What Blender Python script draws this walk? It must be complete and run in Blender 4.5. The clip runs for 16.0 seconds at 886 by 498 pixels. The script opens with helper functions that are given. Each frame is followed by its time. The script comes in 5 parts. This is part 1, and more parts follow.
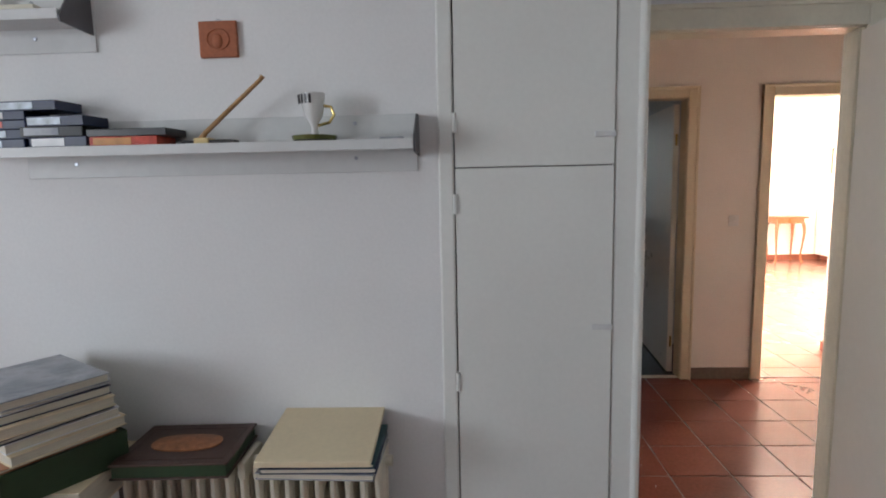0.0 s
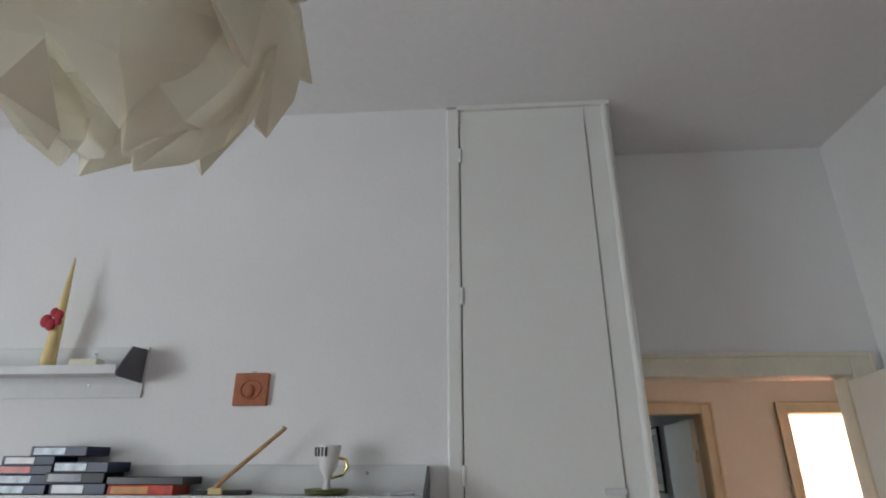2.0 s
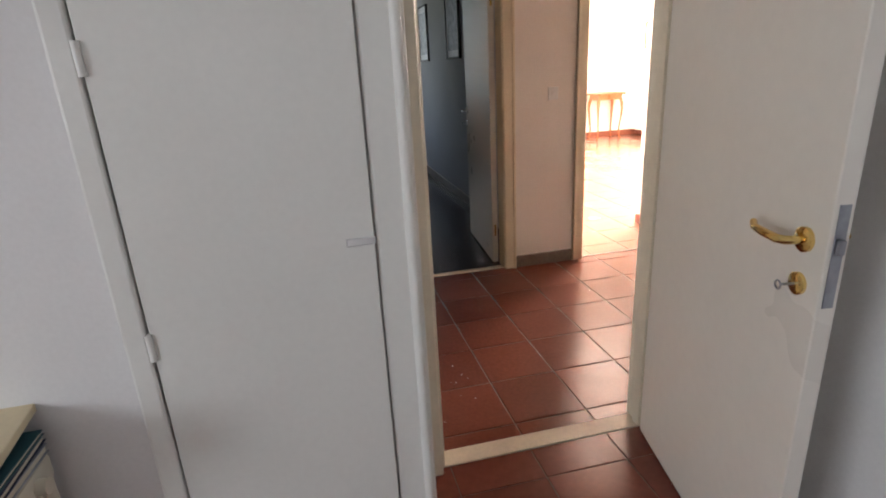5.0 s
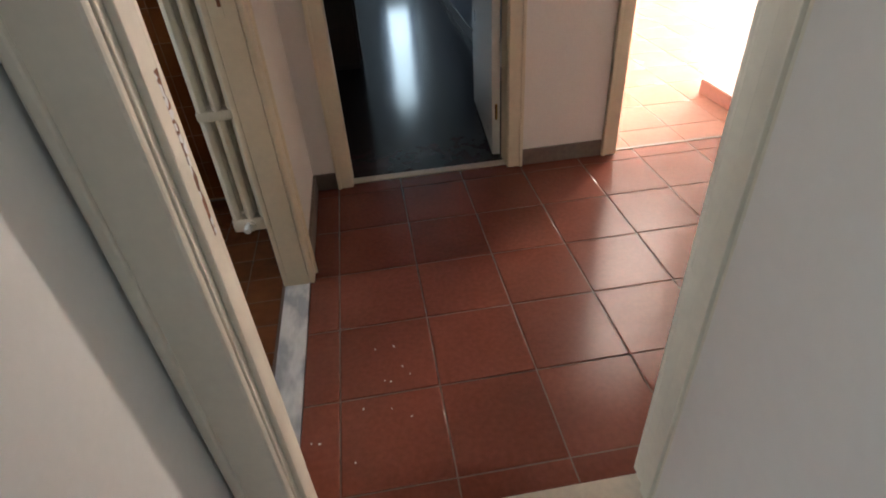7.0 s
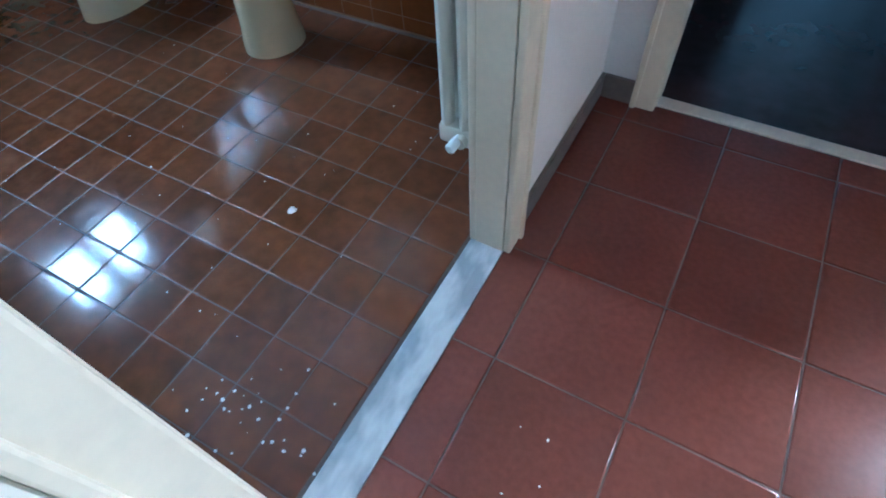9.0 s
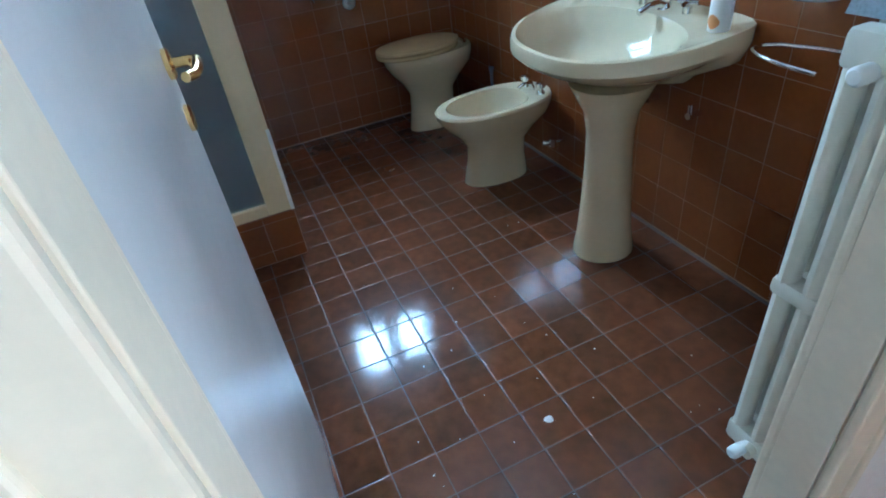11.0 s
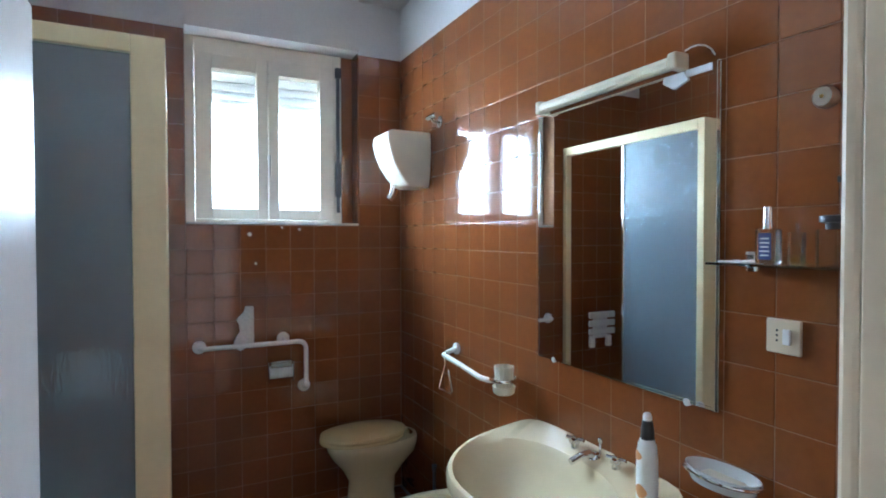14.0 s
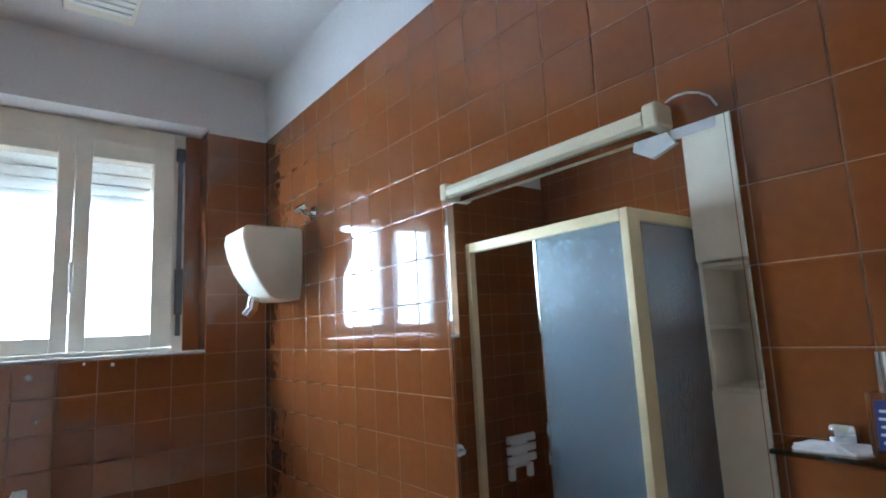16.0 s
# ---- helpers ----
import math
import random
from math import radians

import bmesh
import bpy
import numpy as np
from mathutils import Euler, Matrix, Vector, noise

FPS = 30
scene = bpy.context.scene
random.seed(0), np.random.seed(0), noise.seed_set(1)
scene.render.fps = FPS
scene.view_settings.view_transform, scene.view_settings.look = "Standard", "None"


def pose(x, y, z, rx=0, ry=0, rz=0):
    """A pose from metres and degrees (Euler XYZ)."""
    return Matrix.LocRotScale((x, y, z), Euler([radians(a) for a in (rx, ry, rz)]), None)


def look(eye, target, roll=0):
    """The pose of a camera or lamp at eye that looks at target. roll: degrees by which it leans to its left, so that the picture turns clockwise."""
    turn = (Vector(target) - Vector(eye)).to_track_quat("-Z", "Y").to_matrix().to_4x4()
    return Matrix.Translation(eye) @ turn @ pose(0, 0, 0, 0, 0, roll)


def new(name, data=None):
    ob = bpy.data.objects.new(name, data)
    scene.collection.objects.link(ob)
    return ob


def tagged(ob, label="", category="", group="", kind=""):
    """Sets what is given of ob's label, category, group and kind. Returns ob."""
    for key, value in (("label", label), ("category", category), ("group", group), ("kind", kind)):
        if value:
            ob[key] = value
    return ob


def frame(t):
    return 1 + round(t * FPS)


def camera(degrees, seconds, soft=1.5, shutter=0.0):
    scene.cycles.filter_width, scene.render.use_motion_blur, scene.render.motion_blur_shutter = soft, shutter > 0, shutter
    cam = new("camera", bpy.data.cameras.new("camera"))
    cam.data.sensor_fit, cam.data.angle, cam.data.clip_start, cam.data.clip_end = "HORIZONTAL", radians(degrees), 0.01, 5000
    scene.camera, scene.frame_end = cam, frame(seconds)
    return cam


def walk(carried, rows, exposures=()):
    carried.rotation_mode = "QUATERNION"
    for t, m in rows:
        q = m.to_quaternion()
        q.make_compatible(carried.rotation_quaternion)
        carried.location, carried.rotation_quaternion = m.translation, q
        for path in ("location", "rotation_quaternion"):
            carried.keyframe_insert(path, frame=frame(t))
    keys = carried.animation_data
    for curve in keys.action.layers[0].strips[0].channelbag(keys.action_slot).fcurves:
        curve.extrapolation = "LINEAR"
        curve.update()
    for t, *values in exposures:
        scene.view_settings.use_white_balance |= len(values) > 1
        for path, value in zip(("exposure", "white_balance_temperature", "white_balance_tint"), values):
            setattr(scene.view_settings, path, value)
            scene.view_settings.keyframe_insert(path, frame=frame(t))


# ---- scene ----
cam = camera(78.4, 16.0, 1.9)
PATH = [
    (0, (0.483, -0.502, 1.482), (0.393, 1.48, 1.233), -1.2),
    (0.5, (0.487, -0.535, 1.532), (0.376, 1.46, 1.614), -1.0),
    (1, (0.501, -0.571, 1.589), (0.39, 1.394, 1.947), -0.9),
    (1.5, (0.498, -0.6, 1.65), (0.381, 1.312, 2.225), -0.6),
    (2, (0.51, -0.632, 1.688), (0.379, 1.223, 2.425), -0.0),
    (2.5, (0.52, -0.622, 1.681), (0.369, 1.223, 2.438), 0.1),
    (3, (0.523, -0.588, 1.649), (0.305, 1.334, 2.157), -0.7),
    (3.5, (0.514, -0.433, 1.548), (0.32, 1.556, 1.636), -2.1),
    (4, (0.531, -0.242, 1.474), (0.525, 1.742, 1.222), -3.6),
    (4.5, (0.61, -0.119, 1.426), (0.868, 1.796, 0.909), -3.6),
    (5, (0.828, 0.051, 1.367), (1.243, 1.899, 0.727), -3.1),
    (5.2, (0.921, 0.117, 1.348), (1.356, 1.954, 0.688), -2.5),
    (7.3, (1.438, 1.157, 1.328), (1.562, 2.744, 0.117), -4.2),
    (7.5, (1.462, 1.267, 1.279), (1.55, 2.856, 0.068), -4.0),
    (8, (1.459, 1.509, 1.229), (1.413, 2.978, -0.128), -3.3),
    (8.5, (1.442, 1.714, 1.187), (1.091, 2.959, -0.339), -3.2),
    (9, (1.375, 1.888, 1.164), (0.727, 2.895, -0.438), -4.6),
    (9.3, (1.292, 2.003, 1.166), (0.495, 2.875, -0.447), -6.4),
    (9.5, (1.253, 2.025, 1.173), (0.37, 2.825, -0.433), -5.9),
    (9.7, (1.252, 2.042, 1.184), (0.26, 2.743, -0.405), -7.2),
    (11.8, (1.35, 1.967, 1.498), (-0.379, 2.569, 0.693), -3.9),
    (12, (1.36, 1.982, 1.515), (-0.404, 2.603, 0.806), -3.0),
    (12.5, (1.386, 2.031, 1.552), (-0.449, 2.666, 1.074), -1.6),
    (13, (1.405, 2.029, 1.61), (-0.454, 2.704, 1.311), -1.4),
    (13.5, (1.375, 2.058, 1.63), (-0.477, 2.793, 1.459), -0.9),
    (14, (1.247, 2.109, 1.639), (-0.54, 3.005, 1.597), -0.1),
    (14.5, (1.109, 2.155, 1.65), (-0.581, 3.224, 1.665), 0.5),
    (15, (0.956, 2.316, 1.654), (-0.677, 3.47, 1.677), 0.7),
    (15.5, (0.838, 2.475, 1.712), (-0.781, 3.646, 1.798), 0.1),
    (16, (0.661, 2.485, 1.768), (-0.899, 3.702, 2.06), -2.9),
]
E_ROWS = [(0.0, 0.04, 6900, 15), (0.6, -0.1, 6900, 17), (1.5, 0.0, 7000, 14), (2.6, 0.0, 6900, 12), (3.0, -0.08, 6600, 13), (3.5, -0.35, 7000, 16), (4.1, -0.08, 7300, 17), (5.1, 0.22, 7200, 18), (7.3, 0.02, 6100, 9), (8.5, 0.7, 4500, 2), (9.2, 0.98, 3950, -6), (9.7, 0.98, 4050, -6), (11.8, 0.88, 4300, -4), (12.5, 1.0, 4450, -3), (13.2, 0.82, 4700, 0), (14.0, 0.75, 5000, 3), (15.0, 0.68, 4600, -1), (15.5, 0.6, 4750, 0), (16.0, 0.4, 5150, 4)]
walk(cam, [(t, look(eye, target, roll)) for t, eye, target, roll in PATH], E_ROWS)

# ---- light ----
world = bpy.data.worlds.new("world")
scene.world = world
world.use_nodes = True
wn = world.node_tree.nodes
sky = wn.new("ShaderNodeTexSky")
sky.sky_type, sky.sun_disc, sky.sun_elevation, sky.sun_rotation = "NISHITA", False, radians(38), radians(75)
wn["Background"].inputs["Strength"].default_value = 0.12
world.node_tree.links.new(sky.outputs["Color"], wn["Background"].inputs["Color"])
sun = new("sun", bpy.data.lights.new("sun", "SUN"))
sun.data.energy, sun.data.angle, sun.data.color = 4.0, radians(0.5), (1, 0.94, 0.85)
sun.matrix_world = look((8, 3.5, 8), (5.2, 6.8, 0))


def window_light(name, centre, target, w, h, watts, color=(1, 1, 1)):
    """Sky light standing in a window's opening."""
    lamp = new(name, bpy.data.lights.new(name, "AREA"))
    lamp.data.shape, lamp.data.size, lamp.data.size_y, lamp.data.energy, lamp.data.color = "RECTANGLE", w, h, watts, color
    lamp.matrix_world = look(centre, target)
    return lamp


window_light("bedroom_window_light", (-3.02, -1.3, 1.55), (0, -1.3, 1.5), 1.5, 1.35, 62, (0.76, 0.88, 1.0))
window_light("bath_window_light", (-2.62, 2.66, 2.4), (0, 2.66, 1.7), 1.5, 1.5, 350, (0.86, 0.94, 1.0))
window_light("bright_room_light", (6.58, 6.3, 1.5), (2.6, 3.5, 0.4), 2.0, 2.1, 1650, (1.0, 0.86, 0.78))
window_light("corridor_end_light", (2.0, 10.38, 1.5), (2.0, 5, 1.2), 0.34, 1.7, 9, (0.68, 0.88, 1.0))
window_light("corridor_side_light", (1.06, 7.0, 1.5), (3, 7.0, 1.2), 1.0, 1.5, 0.5, (0.85, 0.92, 1.0))

# ---- materials ----


def material(name, base, rough=0.5, metal=0.0, grain=0.0, scale=40.0, bump=0.0, stain=0.0, stain_scale=2.0, random_tone=0.0, stretch=(1, 1, 1), coat=0.0, spec=0.5, second=None):
    m = bpy.data.materials.new(name)
    m.use_nodes = True
    nt = m.node_tree
    n, l = nt.nodes, nt.links
    p = n["Principled BSDF"]
    p.inputs["Roughness"].default_value, p.inputs["Metallic"].default_value = rough, metal
    p.inputs["Coat Weight"].default_value, p.inputs["Specular IOR Level"].default_value = coat, spec
    tc = n.new("ShaderNodeTexCoord")
    mp = n.new("ShaderNodeMapping")
    mp.inputs["Scale"].default_value = stretch
    l.new(tc.outputs["Object"], mp.inputs["Vector"])
    if random_tone:   # alike pieces share a mesh: shift the grain from one to the next
        where, far = n.new("ShaderNodeObjectInfo"), n.new("ShaderNodeVectorMath")
        far.operation = "SCALE"
        far.inputs["Scale"].default_value = 7.3
        l.new(where.outputs["Location"], far.inputs[0])
        l.new(far.outputs["Vector"], mp.inputs["Location"])
    fine = n.new("ShaderNodeTexNoise")
    fine.inputs["Scale"].default_value, fine.inputs["Detail"].default_value = scale, 4
    l.new(mp.outputs["Vector"], fine.inputs["Vector"])
    wide = n.new("ShaderNodeTexNoise")
    wide.inputs["Scale"].default_value, wide.inputs["Detail"].default_value = stain_scale, 3
    l.new(mp.outputs["Vector"], wide.inputs["Vector"])
    rgb = n.new("ShaderNodeRGB")
    rgb.outputs[0].default_value = (*base, 1)
    colour = rgb.outputs[0]
    if second:
        mx = n.new("ShaderNodeMixRGB")
        mx.inputs["Color2"].default_value = (*second, 1)
        rp = n.new("ShaderNodeValToRGB")
        rp.color_ramp.elements[0].position, rp.color_ramp.elements[1].position = 0.42, 0.62
        l.new(wide.outputs["Fac"], rp.inputs["Fac"])
        l.new(rp.outputs["Color"], mx.inputs["Fac"])
        l.new(colour, mx.inputs["Color1"])
        colour = mx.outputs["Color"]
    for noise_out, amount in ((fine.outputs["Fac"], grain), (wide.outputs["Fac"], stain)):
        if amount:
            r = n.new("ShaderNodeMapRange")
            r.inputs["From Min"].default_value, r.inputs["From Max"].default_value = 0.3, 0.7
            r.inputs["To Min"].default_value, r.inputs["To Max"].default_value = 1 - amount, 1 + amount
            l.new(noise_out, r.inputs["Value"])
            mx = n.new("ShaderNodeMixRGB")
            mx.blend_type = "MULTIPLY"
            mx.inputs["Fac"].default_value = 1
            l.new(colour, mx.inputs["Color1"])
            l.new(r.outputs["Result"], mx.inputs["Color2"])
            colour = mx.outputs["Color"]
    if random_tone:
        oi = n.new("ShaderNodeObjectInfo")
        ge = n.new("ShaderNodeNewGeometry")
        ad = n.new("ShaderNodeMath")
        ad.operation = "ADD"
        l.new(oi.outputs["Random"], ad.inputs[0])
        l.new(ge.outputs["Random Per Island"], ad.inputs[1])
        fr = n.new("ShaderNodeMath")
        fr.operation = "FRACT"
        l.new(ad.outputs[0], fr.inputs[0])
        r = n.new("ShaderNodeMapRange")
        r.inputs["To Min"].default_value, r.inputs["To Max"].default_value = 1 - random_tone, 1 + random_tone
        l.new(fr.outputs[0], r.inputs["Value"])
        mx = n.new("ShaderNodeMixRGB")
        mx.blend_type = "MULTIPLY"
        mx.inputs["Fac"].default_value = 1
        l.new(colour, mx.inputs["Color1"])
        l.new(r.outputs["Result"], mx.inputs["Color2"])
        colour = mx.outputs["Color"]
    l.new(colour, p.inputs["Base Color"])
    r = n.new("ShaderNodeMapRange")
    r.inputs["To Min"].default_value, r.inputs["To Max"].default_value = max(0.02, rough * 0.7), min(1, rough * 1.3)
    l.new(wide.outputs["Fac"], r.inputs["Value"])
    l.new(r.outputs["Result"], p.inputs["Roughness"])
    if bump:
        b = n.new("ShaderNodeBump")
        b.inputs["Strength"].default_value, b.inputs["Distance"].default_value = bump, 0.003
        l.new(fine.outputs["Fac"], b.inputs["Height"])
        l.new(b.outputs["Normal"], p.inputs["Normal"])
    return m


def glassy(name, color, rough=0.0, bump=0.0, scale=120.0, ior=1.45):
    m = bpy.data.materials.new(name)
    m.use_nodes = True
    n, l = m.node_tree.nodes, m.node_tree.links
    p = n["Principled BSDF"]
    p.inputs["Base Color"].default_value = (*color, 1)
    p.inputs["Transmission Weight"].default_value, p.inputs["Roughness"].default_value, p.inputs["IOR"].default_value = 1, rough, ior
    if bump:
        t = n.new("ShaderNodeTexNoise")
        t.inputs["Scale"].default_value = scale
        tc, mp = n.new("ShaderNodeTexCoord"), n.new("ShaderNodeMapping")
        mp.inputs["Scale"].default_value = (1, 1, 0.3)
        l.new(tc.outputs["Object"], mp.inputs["Vector"])
        l.new(mp.outputs["Vector"], t.inputs["Vector"])
        b = n.new("ShaderNodeBump")
        b.inputs["Strength"].default_value, b.inputs["Distance"].default_value = bump, 0.004
        l.new(t.outputs["Fac"], b.inputs["Height"])
        l.new(b.outputs["Normal"], p.inputs["Normal"])
    return m


WALL = material("wall_paint", (0.80, 0.80, 0.79), 0.85, grain=0.02, scale=90, bump=0.10, stain=0.035, stain_scale=1.6)
# white wall paint warmed in colour for light bounced off the terracotta floor
BOUNCEWALL = material("hall_wall_warm_bounce", (0.84, 0.79, 0.72), 0.8, grain=0.02, scale=90, bump=0.2, stain=0.03)
CEIL = material("ceiling_paint", (0.82, 0.82, 0.81), 0.9, grain=0.02, bump=0.2, stain=0.03, stain_scale=1.2)
# white plaster darkened in its colour to hold down the bathroom's light
DIMPLASTER = material("dimmed_bath_plaster", (0.64, 0.62, 0.61), 0.9, grain=0.03, scale=70, bump=0.2, stain=0.06, stain_scale=1.3)
WORNTRIM = material("worn_white_trim", (0.76, 0.71, 0.58), 0.4, grain=0.03, scale=50, bump=0.12, stain=0.06, stain_scale=5)
CABPAINT = material("cabinet_paint", (0.78, 0.79, 0.75), 0.42, grain=0.015, scale=60, bump=0.08, stain=0.03)
TRIM = material("cream_trim", (0.73, 0.64, 0.47), 0.4, grain=0.03, scale=50, bump=0.1, stain=0.06, stain_scale=5)
LEAF = material("door_paint", (0.80, 0.77, 0.70), 0.3, grain=0.015, scale=30, bump=0.05, stain=0.03)
BATHLEAF = material("bath_door_paint", (0.81, 0.80, 0.77), 0.22, grain=0.015, scale=30, bump=0.04, stain=0.03)
HALLTILE = material("hall_tile", (0.172, 0.052, 0.033), 0.22, grain=0.10, scale=60, bump=0.04, stain=0.12, stain_scale=3, random_tone=0.08)
BEDTILE = material("bedroom_tile", (0.20, 0.055, 0.035), 0.24, grain=0.10, scale=35, bump=0.08, stain=0.12, random_tone=0.06)
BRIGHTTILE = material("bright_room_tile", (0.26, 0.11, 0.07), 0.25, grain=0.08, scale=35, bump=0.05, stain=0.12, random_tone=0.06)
GROUT = material("floor_grout", (0.15, 0.085, 0.062), 0.35, grain=0.15, scale=80, bump=0.3, stain=0.2, stain_scale=4)
BATHGROUT = material("bath_floor_grout", (0.09, 0.06, 0.045), 0.5, grain=0.15, scale=80, bump=0.3, stain=0.3, stain_scale=4)
BATHTILE = material("bath_floor_tile", (0.115, 0.042, 0.017), 0.10, grain=0.18, scale=25, bump=0.08, stain=0.15, stain_scale=7, random_tone=0.14)
WALLTILE = material("bath_wall_tile", (0.190, 0.061, 0.016), 0.07, grain=0.06, scale=45, bump=0.02, stain=0.05, stain_scale=6, random_tone=0.06, coat=0.3)
WALLGROUT = material("bath_wall_grout", (0.34, 0.215, 0.13), 0.25, grain=0.1, scale=90, stain=0.25, stain_scale=3)
MARBLE = material("marble", (0.72, 0.71, 0.68), 0.22, grain=0.05, scale=20, stain=0.1, stain_scale=6, second=(0.36, 0.37, 0.38), stretch=(2.5, 1, 1))
STONE = material("beige_threshold_stone", (0.70, 0.62, 0.50), 0.4, grain=0.06, scale=60, stain=0.1, stain_scale=5)
BASEB = material("grey_brown_baseboard", (0.17, 0.13, 0.105), 0.45, grain=0.15, scale=40, bump=0.2, stain=0.15)
REDBASE = material("red_baseboard", (0.22, 0.075, 0.045), 0.4, grain=0.1, scale=40, stain=0.1)
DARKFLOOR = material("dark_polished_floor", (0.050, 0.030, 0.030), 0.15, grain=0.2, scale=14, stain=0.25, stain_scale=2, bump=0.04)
GREYWALL = material("corridor_wall_paint", (0.66, 0.68, 0.70), 0.8, grain=0.02, bump=0.2, stain=0.03)
CERAMIC = material("ivory_ceramic", (0.68, 0.57, 0.36), 0.07, grain=0.01, stain=0.03, stain_scale=5, coat=0.5)
SEATP = material("ivory_seat_plastic", (0.58, 0.44, 0.23), 0.22, stain=0.04, stain_scale=6)
CHROME = material("chrome", (0.80, 0.81, 0.82), 0.09, 1.0, stain=0.05, stain_scale=20)
BRASS = material("brass", (0.78, 0.56, 0.22), 0.16, 1.0, grain=0.04, stain=0.08, stain_scale=30)
STEEL = material("grey_steel", (0.34, 0.36, 0.40), 0.35, 0.9, grain=0.08, stain=0.1, stain_scale=20)
WHITEP = material("white_plastic", (0.80, 0.80, 0.77), 0.3, stain=0.04, stain_scale=10)
SWITCHP = material("aged_switch_plastic", (0.56, 0.48, 0.33), 0.4, stain=0.06, stain_scale=12)
LAMPP = material("yellowed_lamp_plastic", (0.70, 0.63, 0.45), 0.3, stain=0.06, stain_scale=10)
KNOBM = material("dull_knob_metal", (0.55, 0.47, 0.38), 0.22, 0.7, grain=0.08, stain=0.12, stain_scale=40)
WINP = material("cream_window_paint", (0.80, 0.75, 0.64), 0.35, grain=0.02, scale=40, stain=0.05, stain_scale=6)
CREAMP = material("cream_plastic", (0.74, 0.69, 0.56), 0.35, stain=0.05, stain_scale=8)
IVORYALU = material("ivory_aluminium", (0.68, 0.57, 0.34), 0.35, 0.1, grain=0.02, stain=0.05, stain_scale=6)
BLACKP = material("black_plastic", (0.02, 0.02, 0.022), 0.35, grain=0.1, stain=0.1)
GREYP = material("dark_grey_plastic", (0.10, 0.10, 0.11), 0.45, grain=0.05, stain=0.1)
RADP = material("radiator_paint", (0.68, 0.63, 0.51), 0.35, grain=0.03, scale=30, bump=0.1, stain=0.06, stain_scale=6)
SHELFP = material("grey_white_shelf", (0.66, 0.67, 0.66), 0.45, grain=0.03, scale=30, bump=0.05, stain=0.05)
TERRA = material("terracotta", (0.40, 0.125, 0.055), 0.6, grain=0.1, scale=80, bump=0.3, stain=0.1, stain_scale=20)
WAX = material("yellow_wax", (0.78, 0.60, 0.28), 0.45, stain=0.05, stain_scale=20)
REDCLOTH = material("red_cloth", (0.42, 0.03, 0.045), 0.7, grain=0.15, scale=120, stain=0.1)
WOOD = material("light_wood", (0.40, 0.22, 0.09), 0.5, grain=0.2, scale=30, stretch=(1, 1, 8), stain=0.15, stain_scale=6)
REDWOOD = material("reddish_wood", (0.36, 0.13, 0.05), 0.3, grain=0.15, scale=30, stretch=(6, 1, 1), stain=0.1)
DARKWOOD = material("dark_wood", (0.045, 0.028, 0.02), 0.4, grain=0.2, scale=30, stretch=(6, 1, 1), stain=0.15)
SHADEP = material("white_lamp_plastic", (0.95, 0.94, 0.89), 0.45, stain=0.03, stain_scale=8)
sn, sl = SHADEP.node_tree.nodes, SHADEP.node_tree.links
tr, mxs = sn.new("ShaderNodeBsdfTranslucent"), sn.new("ShaderNodeMixShader")
tr.inputs["Color"].default_value = (0.97, 0.95, 0.88, 1)
mxs.inputs["Fac"].default_value = 0.7
sl.new(sn["Principled BSDF"].outputs["BSDF"], mxs.inputs[1])
sl.new(tr.outputs["BSDF"], mxs.inputs[2])
sl.new(mxs.outputs["Shader"], sn["Material Output"].inputs["Surface"])
PAPER = material("page_paper", (0.62, 0.57, 0.46), 0.8, grain=0.12, scale=12, stretch=(1, 1, 40), stain=0.05)
CREAMCARD = material("cream_card", (0.74, 0.62, 0.42), 0.7, grain=0.03, scale=60, stain=0.05)
NAVY = material("navy_cover", (0.010, 0.020, 0.060), 0.4, stain=0.1)
TEAL = material("teal_cover", (0.02, 0.09, 0.11), 0.4, stain=0.1)
PALEBLUE = material("pale_blue_spine", (0.48, 0.56, 0.62), 0.35, grain=0.25, scale=35, stain=0.2, stain_scale=20)
WHITEC = material("white_cover", (0.72, 0.72, 0.72), 0.4, grain=0.06, scale=30, stain=0.1, stain_scale=12)
GREYC = material("grey_cover", (0.42, 0.44, 0.47), 0.35, grain=0.2, scale=30, stain=0.2, stain_scale=14, second=(0.2, 0.22, 0.25))
REDC = material("red_cover", (0.55, 0.06, 0.03), 0.35, grain=0.15, scale=40, stain=0.3, stain_scale=25)
GREENC = material("green_cover", (0.022, 0.05, 0.02), 0.5, grain=0.1, scale=40, stain=0.15)
BROWNC = material("brown_leather", (0.06, 0.028, 0.02), 0.4, grain=0.15, scale=60, bump=0.2, stain=0.15)
COPPER = material("copper_relief", (0.36, 0.14, 0.06), 0.4, 0.3, grain=0.2, scale=60, bump=0.5, stain=0.3, stain_scale=20)
ORANGEC = material("orange_print", (0.66, 0.30, 0.10), 0.4, stain=0.2, stain_scale=20)
BLUELAB = material("blue_label", (0.035, 0.045, 0.16), 0.4, stain=0.1)
PORCELAIN = material("white_porcelain", (0.75, 0.75, 0.73), 0.15, stain=0.03, stain_scale=10)
GOLD = material("gilt", (0.62, 0.46, 0.17), 0.25, 0.8, stain=0.1, stain_scale=30)
OLIVE = material("olive_glaze", (0.12, 0.13, 0.04), 0.25, stain=0.15, stain_scale=20)
TOWELB = material("grey_blue_towel", (0.45, 0.52, 0.58), 0.95, grain=0.15, scale=200, bump=0.8, stain=0.2, stain_scale=15)
MIRROR = material("mirror_silver", (0.86, 0.88, 0.88), 0.0, 1.0)
MIRROR.node_tree.nodes["Principled BSDF"].inputs["Roughness"].default_value = 0.0
